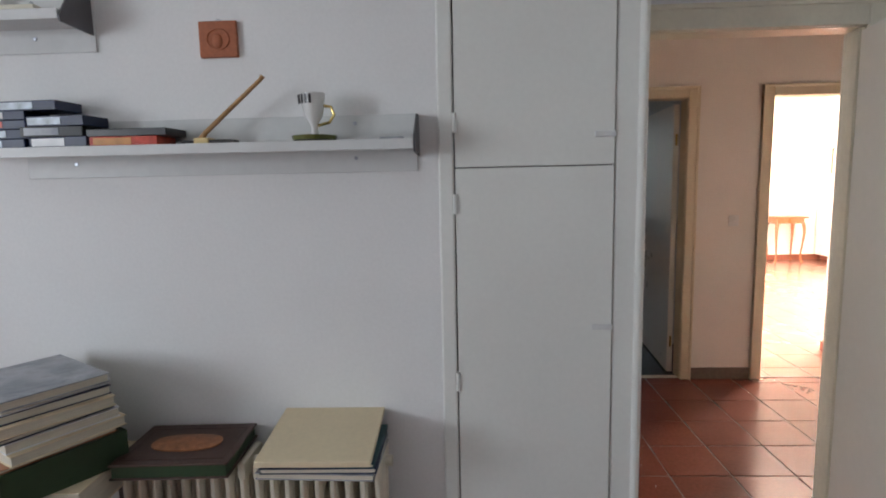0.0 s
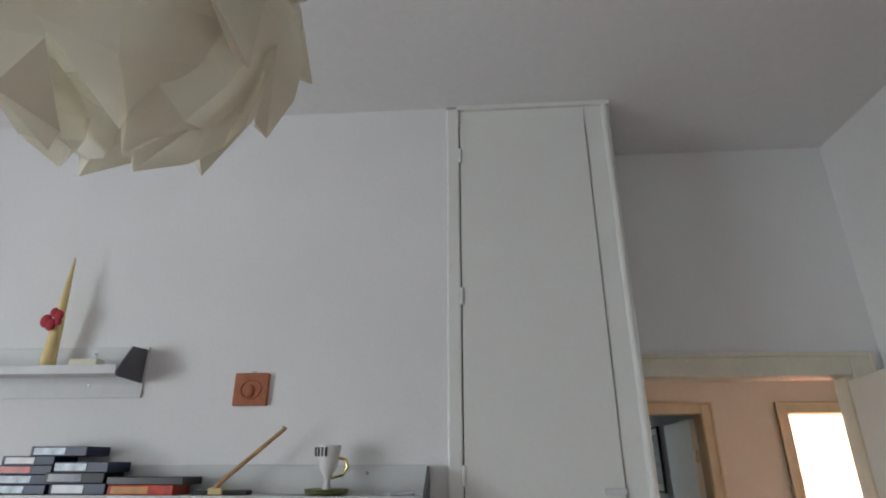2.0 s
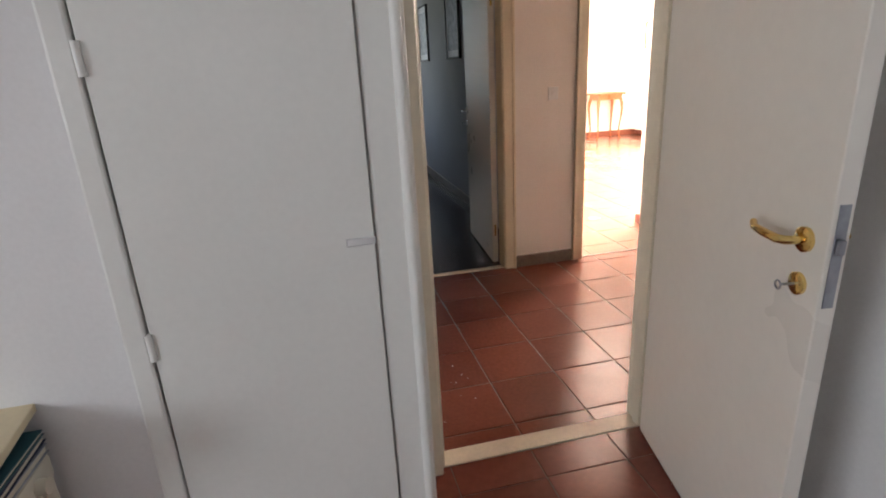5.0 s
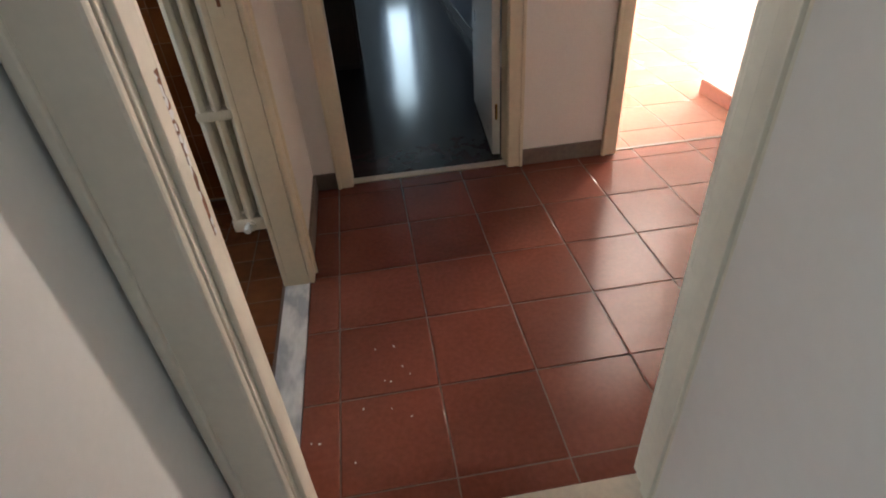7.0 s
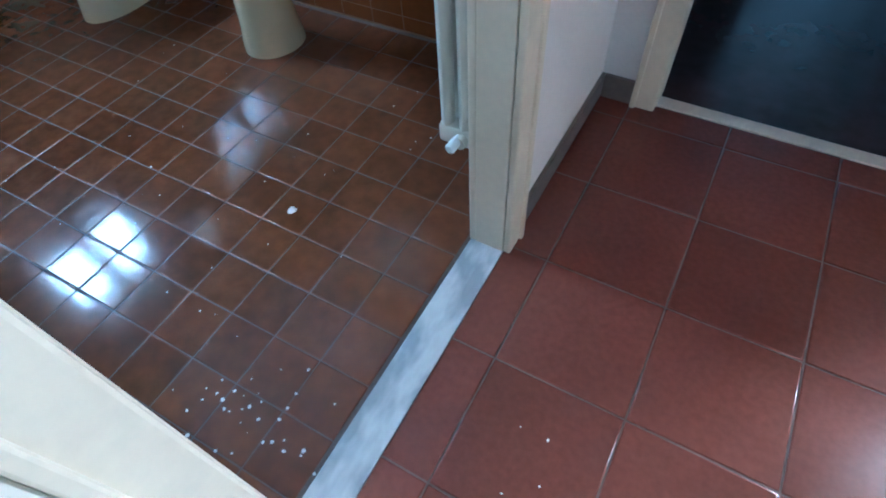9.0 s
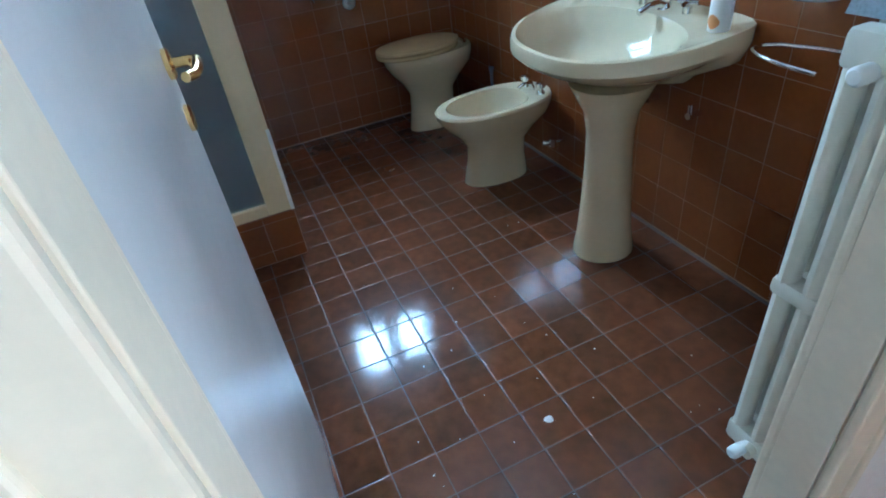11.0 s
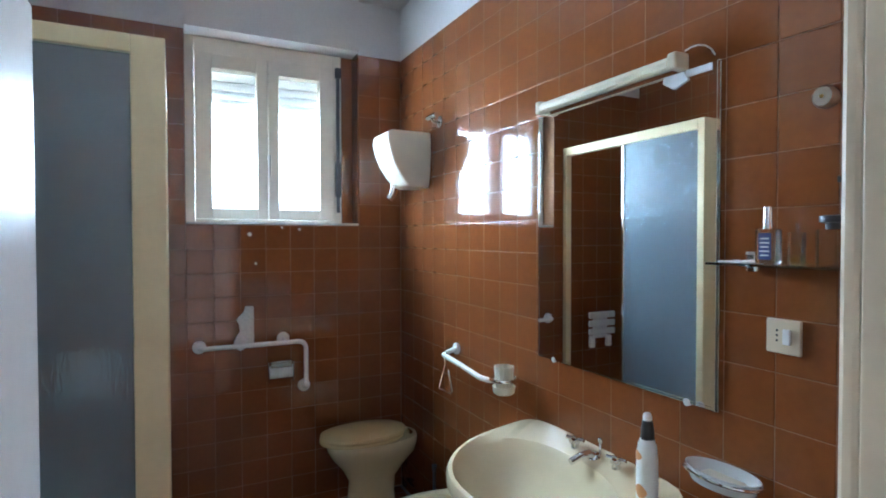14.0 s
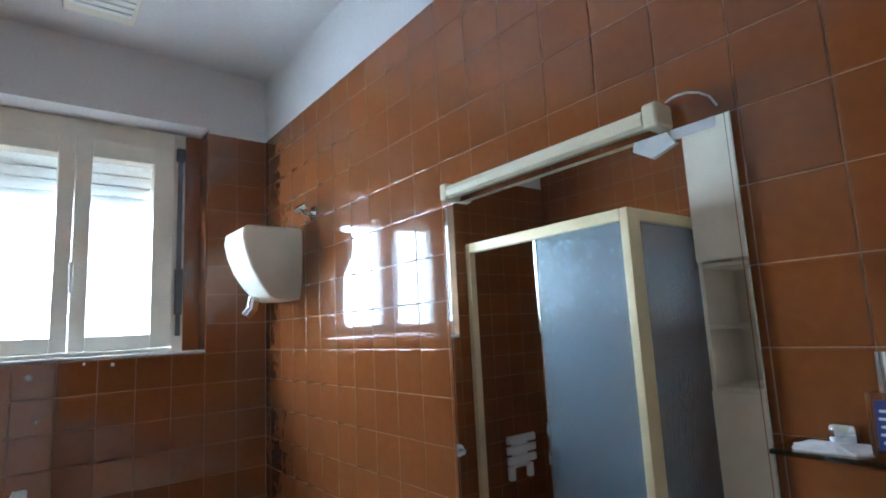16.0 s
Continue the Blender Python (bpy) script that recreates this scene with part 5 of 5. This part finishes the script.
z = 1.6022
G = "cases stacked on the shelf"
for x, dz, w, h, m, sp, lab in (
    (-0.905, 0.000, 0.19, 0.028, NAVY, PALEBLUE, "dark blue video case lying flat on the shelf"),
    (-0.715, 0.000, 0.185, 0.032, NAVY, WHITEC, "dark video case with a white spine label"),
    (-0.895, 0.0285, 0.19, 0.028, NAVY, PALEBLUE, "dark case with a pale blue label"),
    (-0.735, 0.0325, 0.185, 0.030, BLACKP, GREYC, "black case with a grey label"),
    (-0.900, 0.057, 0.18, 0.026, NAVY, REDC, "dark video case with a red spine band"),
    (-0.720, 0.063, 0.19, 0.030, NAVY, PALEBLUE, "black video case with a pale blue label"),
    (-0.895, 0.0835, 0.17, 0.026, NAVY, WHITEC, "dark video case with a white label"),
    (-0.800, 0.1095, 0.19, 0.028, NAVY, PALEBLUE, "dark video case on top of the pile"),
):
    tagged(case(x, 1.125, z + dz, w, 0.105, h, m, lab, rng.uniform(-4, 4), sp), group=G)
tagged(case(-0.515, 1.12, z, 0.20, 0.11, 0.028, REDC, "red printed case lying flat on the shelf", 1.5, ORANGEC), group=G)
tagged(case(-0.505, 1.125, z + 0.0285, 0.245, 0.11, 0.022, BLACKP, "black flat case on the red one", -2.0), group=G)
tool = thing("wooden_stick_tool", "wooden stick leaning up from a small black and yellow stand", "stick")
part("stand", bx(-0.365, -0.195, 1.09, 1.13, z, z + 0.014, bevel=0.004), BLACKP, tool)
part("yellow_band", bx(-0.315, -0.272, 1.084, 1.136, z + 0.001, z + 0.02, bevel=0.003), WAX, tool, "yellow band")
bm = bmesh.new()
tube(bm, [(-0.305, 1.11, z + 0.012), (-0.29, 1.11, z + 0.035), (-0.110, 1.10, 1.785), (-0.103, 1.10, 1.795)], [0.012, 0.007, 0.006, 0.0075], 10)
part("stick", bm, WOOD, tool, smooth=True)
cupt = thing("footed_cup", "white and black porcelain footed cup on an olive saucer", "cup")
ux, uy = 0.040, 1.105
bm = bmesh.new()
lathe(bm, [(0.03, 0.0), (0.062, 0.005), (0.066, 0.018), (0.060, 0.0185), (0.02, 0.010)], 28, (ux, uy, z))
part("saucer", bm, OLIVE, cupt, "olive green saucer", smooth=True)
bm = bmesh.new()
lathe(bm, [(0.018, 0.0135), (0.012, 0.022), (0.009, 0.04), (0.014, 0.056), (0.026, 0.074), (0.031, 0.098), (0.035, 0.140), (0.032, 0.140), (0.027, 0.098), (0.012, 0.066)], 28, (ux, uy, z))
part("bowl", bm, PORCELAIN, cupt, smooth=True)
for k in range(5):
    a = radians(-155 + 17 * k)
    part("pattern", bx(-0.0035, 0.0035, -0.0008, 0.0008, 0.108, 0.134, turn=Matrix.Translation((ux + 0.0338 * math.cos(a), uy + 0.0338 * math.sin(a), z)) @ pose(0, 0, 0, 4, 0, math.degrees(a) + 90)), BLACKP, cupt, "black painted stripe")
bm = bmesh.new()
tube(bm, [(ux + 0.028, uy, z + 0.104), (ux + 0.052, uy, z + 0.100), (ux + 0.060, uy, z + 0.078), (ux + 0.046, uy, z + 0.056), (ux + 0.012, uy, z + 0.048)], 0.0048, 8)
part("handle", bm, GOLD, cupt, "gilt handle", smooth=True)
single("small_gadget", bx(0.235, 0.305, 1.07, 1.10, z, z + 0.009, bevel=0.003), GREYC, "small flat grey gadget on the shelf", "gadget")

# radiator, table and books below
radiator("pale column radiator under the shelf, books on top", 18, 0.046, 0.16, 0.08, 0.652, pose(-0.60, 1.005, 0), 3, 0.27)
album = thing("photo_album", "brown leather album with copper relief lying on the radiator", "album")
part("cover", boxm(bx(-0.17, 0.17, -0.13, 0.13, 0.040, 0.047, bevel=0.003), -0.17, 0.17, -0.13, 0.13, 0, 0.006, 0.003), BROWNC, album)
part("page_block", bx(-0.163, 0.163, -0.124, 0.122, 0.006, 0.040), GREENC, album, "green page edges")
bm = bmesh.new()
loft(bm, [egg(0, 0, 0.105, 0.055, 0.05, zz, 28, 0.8) for zz in (0.0471, 0.051)] + [egg(0.01, 0, 0.05, 0.03, 0.02, 0.056, 28, 0.8)])
part("relief", bm, COPPER, album, "copper coloured oval relief", smooth=True)
bm = bmesh.new()
for a in ((-0.15, 0.15, -0.102, -0.094), (-0.15, 0.15, 0.094, 0.102), (-0.15, -0.142, -0.094, 0.094), (0.142, 0.15, -0.094, 0.094)):
    boxm(bm, *a, 0.0471, 0.0488, 0.0006)
part("border", bm, BROWNC, album, "raised border")
album.matrix_world = pose(-0.385, 1.045, 0.6525, 0, 0, 3)
G2 = "folders stacked on the radiator"
HEAP = ((0.020, GREYC, 0.34, 0.25, "grey folder at the bottom of the pile"), (0.017, NAVY, 0.33, 0.255, "navy blue folder in the pile"), (0.013, TEAL, 0.34, 0.25, "dark teal book in the pile"))
zz = 0.6525
for k, (h, m, w, d, lab) in enumerate(HEAP):
    tagged(case(0.045 + 0.006 * (k % 2), 1.04, zz, w, d, h, m, lab, (-1.5, 1.2, -0.6)[k], None, "folder", PAPER), group=G2)
    zz += h + 0.0004
box_file = tagged(case(0, 0, 0, 0.325, 0.30, 0.018, CREAMCARD, "cream cardboard folder tilted up on top of the pile", 0, None, "folder"), group=G2)
box_file.matrix_world = pose(0.045, 0.892, zz, 5.5, 0, 0.8) @ Matrix.Translation((0, 0.15, 0))
table = thing("low_side_table", "dark wooden low side table holding piled books", "side table")
part("top", bx(-1.35, -0.61, 0.70, 1.16, 0.55, 0.58, bevel=0.004), DARKWOOD, table)
for lx, ly in ((-1.33, 0.77), (-0.66, 0.77), (-1.33, 1.10), (-0.66, 1.10)):
    part("leg", bx(lx, lx + 0.04, ly, ly + 0.04, 0.0, 0.55, bevel=0.003), DARKWOOD, table)
zz = 0.5805
G3 = "books piled on the side table"
for k, (h, w, d, m, rot, lab) in enumerate((
    (0.090, 0.40, 0.30, CREAMCARD, 3, "thick cream-edged book at the bottom of the pile"),
    (0.100, 0.36, 0.31, GREENC, -32, "thick dark green box file turned askew"),
    (0.012, 0.37, 0.29, REDWOOD, -30, "thin brown edged book in the pile"),
    (0.030, 0.37, 0.29, CREAMCARD, -28, "cream covered book in the pile"),
    (0.028, 0.36, 0.28, WHITEC, -31, "white magazine volume in the pile"),
    (0.013, 0.36, 0.28, NAVY, -29, "thin navy bound volume in the pile"),
    (0.030, 0.35, 0.28, CREAMCARD, -34, "cream magazine volume in the pile"),
    (0.026, 0.35, 0.27, NAVY, -33, "dark blue bound volume in the pile"),
    (0.012, 0.34, 0.27, WHITEC, -29, "thin white volume in the pile"),
    (0.026, 0.33, 0.26, GREYC, -32, "grey picture magazine on top of the pile"),
)):
    tagged(case(-0.775 + 0.012 * math.sin(2.3 * k), 0.95 + 0.008 * math.cos(1.7 * k), zz, w, d, h, m, lab, rot, None, "book", None if m is GREENC else PAPER), group=G3)
    zz += h + 0.0006

# pendant lamp of folded plastic petals
lampo = thing("pendant_lamp", "white artichoke pendant lamp of folded plastic petals", "pendant lamp")
LC, LR = Vector((0.06, -0.105, 2.285)), 0.205
bm = bmesh.new()
tube(bm, [LC + Vector((0, 0, 0.10)), (LC.x, LC.y, 3.015)], 0.004, 8)
part("cord", bm, WHITEP, lampo, smooth=True)
bm = bmesh.new()
lathe(bm, [(0.022, 0.0), (0.024, 0.06), (0.012, 0.10)], 16, LC)
part("socket", bm, BLACKP, lampo, smooth=True)
bm = bmesh.new()
bmesh.ops.create_uvsphere(bm, u_segments=20, v_segments=12, radius=0.036, matrix=Matrix.Translation(LC - Vector((0, 0, 0.035))))
part("bulb", bm, PORCELAIN, lampo, smooth=True)
rp = random.Random(4)
for row, (lat, num, size) in enumerate(((-44, 6, 1.08), (-8, 7, 1.14), (32, 7, 1.08), (64, 5, 0.8))):
    for k in range(num):
        lon = 2 * math.pi * (k + 0.5 * (row % 2)) / num + rp.uniform(-0.1, 0.1)
        la = radians(lat + rp.uniform(-5, 5))
        nrm = Vector((math.cos(la) * math.cos(lon), math.cos(la) * math.sin(lon), math.sin(la)))
        east = Vector((-math.sin(lon), math.cos(lon), 0))
        north = nrm.cross(east) * -1 if nrm.cross(east).z < 0 else nrm.cross(east)
        skew = rp.uniform(-0.25, 0.25)
        bm = bmesh.new()
        grid = []
        for v, wide, lift in ((1.0, 0.7, -0.018), (0.5, 1.0, -0.006), (0.0, 1.08, 0.008), (-0.5, 0.70, 0.024), (-1.15, 0.05, 0.046)):
            rowv = []
            for u in (-1.0, 0.0, 1.0):
                fold = 0.016 if u == 0 else -0.010
                p = (nrm * LR + east * (u * wide + skew * max(0, -v)) * 0.108 * size + north * v * 0.108 * size).normalized()
                rowv.append(bm.verts.new(LC + p * (LR + lift + fold * (0.3 if v > 0.5 else 1.0))))
            grid.append(rowv)
        for i in range(4):
            for j in range(2):
                bm.faces.new((grid[i][j], grid[i][j + 1], grid[i + 1][j + 1], grid[i + 1][j]))
        bmesh.ops.solidify(bm, geom=list(bm.faces), thickness=0.0012)
        part("petal", bm, SHADEP, lampo)

# ---- corridor and sunny room ----


def picture(x0, x1, y0, y1, z0, z1, label, axis, frame_mat, inner):
    """A framed picture on a wall; axis: the wall's normal."""
    ob = thing("framed_picture", label, "picture")
    t = 0.02
    bm = bmesh.new()
    if axis == "x":
        for a in ((y0, y0 + t, z0, z1), (y1 - t, y1, z0, z1), (y0 + t, y1 - t, z0, z0 + t), (y0 + t, y1 - t, z1 - t, z1)):
            boxm(bm, x0, x1, *a, 0.003)
        part("frame", bm, frame_mat, ob)
        part("mount", bx((x0 + x1) / 2 - 0.003, x1 - 0.001, y0 + t, y1 - t, z0 + t, z1 - t), WHITEC, ob)
        part("print", bx((x0 + x1) / 2 - 0.0045, (x0 + x1) / 2 - 0.0035, y0 + 0.07, y1 - 0.07, z0 + 0.08, z1 - 0.08), inner, ob, "small print")
    else:
        for a, c, d, e in ((x0, x0 + t, z0, z1), (x1 - t, x1, z0, z1), (x0 + t, x1 - t, z0, z0 + t), (x0 + t, x1 - t, z1 - t, z1)):
            boxm(bm, a, c, y0, y1, d, e, 0.003)
        part("frame", bm, frame_mat, ob)
        part("mount", bx(x0 + t, x1 - t, (y0 + y1) / 2 - 0.003, y1 - 0.001, z0 + t, z1 - t), WHITEC, ob)
        part("print", bx(x0 + 0.07, x1 - 0.07, (y0 + y1) / 2 - 0.0045, (y0 + y1) / 2 - 0.0035, z0 + 0.08, z1 - 0.08), inner, ob, "small print")
    return ob


picture(2.275, 2.30, 5.35, 5.85, 1.42, 2.05, "dark framed picture on the corridor wall", "x", BLACKP, GREYC)
picture(2.275, 2.30, 6.75, 7.25, 1.42, 2.05, "black framed print with white mount on the corridor wall", "x", BLACKP, GREYC)
ward = thing("dark_wardrobe", "dark wooden wardrobe along the corridor wall", "wardrobe")
part("body", bx(1.122, 1.34, 5.25, 6.35, 0.04, 2.1, bevel=0.004), DARKWOOD, ward)
for a, b in ((5.26, 5.795), (5.805, 6.34)):
    d = part("door", bx(1.341, 1.36, a, b, 0.06, 2.08, bevel=0.003), DARKWOOD, ward)
    bm = bmesh.new()
    lathe(bm, [(0.008, 0), (0.012, 0.01), (0.003, 0.014)], 12)
    bmesh.ops.transform(bm, matrix=Matrix.Translation((1.361, 5.77 if a < 5.5 else 5.83, 1.05)) @ pose(0, 0, 0, 0, 90, 0), verts=bm.verts)
    part("knob", bm, BRASS, d, smooth=True)
part("plinth", bx(1.13, 1.33, 5.26, 6.34, 0.0, 0.04), DARKWOOD, ward)

console = thing("console_table", "small reddish wooden console table with curved legs", "table")
TX0, TX1, TY0, TY1 = 5.56, 6.10, 8.66, 9.06
part("top", bx(TX0, TX1, TY0, TY1, 0.745, 0.775, bevel=0.006), REDWOOD, console)
part("apron", bx(TX0 + 0.05, TX1 - 0.05, TY0 + 0.04, TY1 - 0.04, 0.66, 0.745, bevel=0.004), REDWOOD, console)
for lx, sx in ((TX0 + 0.07, -1), (TX1 - 0.07, 1)):
    for ly, sy in ((TY0 + 0.06, -1), (TY1 - 0.06, 1)):
        bm = bmesh.new()
        pts = [(lx + sx * o * 0.6, ly + sy * o * 0.6, zz) for o, zz in ((0.0, 0.70), (0.035, 0.60), (0.045, 0.50), (0.02, 0.32), (-0.005, 0.16), (0.0, 0.06), (0.035, 0.0))]
        tube(bm, pts, [0.026, 0.027, 0.022, 0.016, 0.013, 0.013, 0.017], 10)
        part("leg", bm, REDWOOD, console, smooth=True)
pan_r = thing("white_wall_cabinet", "low white panel cabinet against the bright wall", "cabinet")
part("body", bx(6.46, 6.598, 7.75, 9.05, 0.10, 1.05, bevel=0.006), WHITEP, pan_r)
for k in range(12):
    part("fin", bx(6.448, 6.4595, 7.79 + 0.09 * k, 7.85 + 0.09 * k, 0.14, 1.01, bevel=0.004), WHITEP, pan_r)
picture(6.575, 6.60, 8.32, 8.945, 1.47, 1.885, "small picture in a reddish frame on the bright wall", "x", REDWOOD, CREAMCARD)
switch = thing("light_switch", "small white light switch on the hall wall", "switch")
part("plate", bx(2.33, 2.40, 3.412, 3.42, 1.12, 1.20, bevel=0.003), WHITEP, switch)
part("rocker", bx(2.352, 2.378, 3.408, 3.4125, 1.14, 1.18, bevel=0.002), WHITEP, switch)

# ---- tiles, last ----


EASE = ((0.0, 0.0), (0.0012, 0.70), (0.0034, 1.0))   # how a tile's edge rounds off: inset and share of its thickness
TILE_FACES = [(8, 9, 10, 11)] + [(4 * r + k, 4 * r + (k + 1) % 4, 4 * r + 4 + (k + 1) % 4, 4 * r + 4 + k) for r in range(2) for k in range(4)]


def tile_points(w, h, t):
    return [p for q, e in EASE for p in ((q, q, e * t), (w - q, q, e * t), (w - q, h - q, e * t), (q, h - q, e * t))]


def ease(me):
    """Rounds the eased edges, leaving every ninth face, a tile's top, flat."""
    me.polygons.foreach_set("use_smooth", [k % 9 > 0 for k in range(len(me.polygons))])


def tile_mesh(name, w, h, t, mat):
    me = bpy.data.meshes.new(name)
    me.from_pydata(tile_points(w, h, t), [], TILE_FACES)
    ease(me)
    me.materials.append(mat)
    return me


def clipped(u0, u1, v0, v1, holes):
    """The largest upright rest of a rectangle outside the holes, or None."""
    for a, b, c, d in holes:
        if u0 < b and u1 > a and v0 < d and v1 > c:
            rests = [(u0, min(u1, a), v0, v1), (max(u0, b), u1, v0, v1), (u0, u1, v0, min(v1, c)), (u0, u1, max(v0, d), v1)]
            rests = [r for r in rests if r[1] - r[0] > 0.012 and r[3] - r[2] > 0.012]
            if not rests:
                return None
            u0, u1, v0, v1 = max(rests, key=lambda r: (r[1] - r[0]) * (r[3] - r[2]))
    return u0, u1, v0, v1


def tiling(owner, mat, o, u, v, pu, pv, ru, rv, ju, jv, gap, t, pick, holes=(), name="tile", seed=3, wobble=0.0006):
    """Lays tiles on the plane o + a u + b v; those that pick(a, b) chooses are parts, the rest one part of stuff."""
    r = random.Random(seed)
    u, v, o = Vector(u), Vector(v), Vector(o)
    n = u.cross(v)
    shared, verts, faces, count = {}, [], [], 0
    for i in range(math.floor((ru[0] - ju) / pu), math.ceil((ru[1] - ju) / pu)):
        for j in range(math.floor((rv[0] - jv) / pv), math.ceil((rv[1] - jv) / pv)):
            a0, a1 = max(ru[0], ju + i * pu + gap / 2), min(ru[1], ju + (i + 1) * pu - gap / 2)
            b0, b1 = max(rv[0], jv + j * pv + gap / 2), min(rv[1], jv + (j + 1) * pv - gap / 2)
            if a1 - a0 < 0.012 or b1 - b0 < 0.012:
                continue
            c = clipped(a0, a1, b0, b1, holes)
            if c is None:
                continue
            a0, a1, b0, b1 = c
            w, h = round(a1 - a0, 4), round(b1 - b0, 4)
            tilt = Euler((r.uniform(-wobble, wobble) * 4, r.uniform(-wobble, wobble) * 4, r.uniform(-wobble, wobble) * 2)).to_matrix().to_4x4()
            base = o + u * a0 + v * b0 + n * r.uniform(-0.0001, 0.0002)
            m = Matrix(((u.x, v.x, n.x, base.x), (u.y, v.y, n.y, base.y), (u.z, v.z, n.z, base.z), (0, 0, 0, 1))) @ tilt
            if pick((a0 + a1) / 2, (b0 + b1) / 2) and count < 300:
                count += 1
                if (w, h) not in shared:
                    shared[w, h] = tile_mesh(name, w, h, t, mat)
                ob = new(name, shared[w, h])
                ob.matrix_world = m
                ob.parent = owner
            else:
                k = len(verts)
                verts += [tuple(m @ Vector(p)) for p in tile_points(w, h, t)]
                faces += [tuple(k + e for e in f) for f in TILE_FACES]
    if faces:
        me = bpy.data.meshes.new("further_tiles")
        me.from_pydata(verts, [], faces)
        ease(me)
        me.materials.append(mat)
        ob = tagged(new("further_tiles", me), kind="stuff")
        ob.parent = owner


PW, PH = 0.1415, 0.1372
tiling(wall_bath_north, WALLTILE, (0, 3.4578, 0), (1, 0, 0), (0, 0, 1), PW, PH, (-2.06, 0.962), (0.008, 2.785), 0.411, 1.163, 0.0020, 0.0009, lambda a, b: a > -1.25 and b > 0.62, seed=5)
tiling(wall_bath_window, WALLTILE, (-2.0618, 0, 0), (0, 1, 0), (0, 0, 1), PW, PH, (1.308, 3.456), (0.008, 2.785), 3.456, 1.163, 0.0020, 0.0009, lambda a, b: a > 2.0, holes=[(2.185, 3.175, 1.715, 2.9)], seed=6)
tiling(wall_bath_south, WALLTILE, (0, 1.308, 0), (-1, 0, 0), (0, 0, 1), PW, PH, (-0.40, 2.06), (0.008, 3.11), 0.0, 1.163, 0.0020, 0.0009, lambda a, b: False, seed=7)
tiling(wall_bath_entry, WALLTILE, (0.962, 0, 0), (0, -1, 0), (0, 0, 1), PW, PH, (-3.456, -2.766), (0.008, 2.785), 0.0, 1.163, 0.0020, 0.0009, lambda a, b: False, seed=8)
tiling(floor_bath, BATHTILE, (0, 0, -0.0014), (1, 0, 0), (0, 1, 0), 0.139, 0.138, (-2.06, 0.953), (1.308, 3.456), 0.667, 2.203, 0.0035, 0.0014, lambda a, b: a > -1.2 and b > 1.85, seed=9, wobble=0.0007)
tiling(floor_hall, HALLTILE, (0, 0, -0.003), (1, 0, 0), (0, 1, 0), 0.308, 0.311, (1.052, 3.488), (1.702, 3.438), 2.088, 2.40, 0.0045, 0.003, lambda a, b: True, seed=10, wobble=0.0006)
tiling(floor_bedroom, BEDTILE, (0, 0, -0.003), (1, 0, 0), (0, 1, 0), 0.308, 0.311, (-3.0, 2.06), (-3.0, 1.618), 2.088, 2.40, 0.003, 0.003, lambda a, b: a > 0.3 and b > -0.5, seed=11, wobble=0.0004)
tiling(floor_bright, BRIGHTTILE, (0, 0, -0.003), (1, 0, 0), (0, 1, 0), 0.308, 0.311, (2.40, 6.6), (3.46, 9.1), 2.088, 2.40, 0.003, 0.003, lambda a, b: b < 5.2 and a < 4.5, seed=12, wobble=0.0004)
tiling(shower_base, WALLTILE, (SX, 0, 0), (0, 1, 0), (0, 0, 1), PW, PH, (1.31, SY - 0.002), (0.004, 0.232), SY, 0.2, 0.0020, 0.0009, lambda a, b: True, seed=13)
tiling(shower_base, WALLTILE, (0, SY, 0), (-1, 0, 0), (0, 0, 1), PW, PH, (0.83, 2.06), (0.004, 0.232), 0.0, 0.2, 0.0020, 0.0009, lambda a, b: True, seed=14)
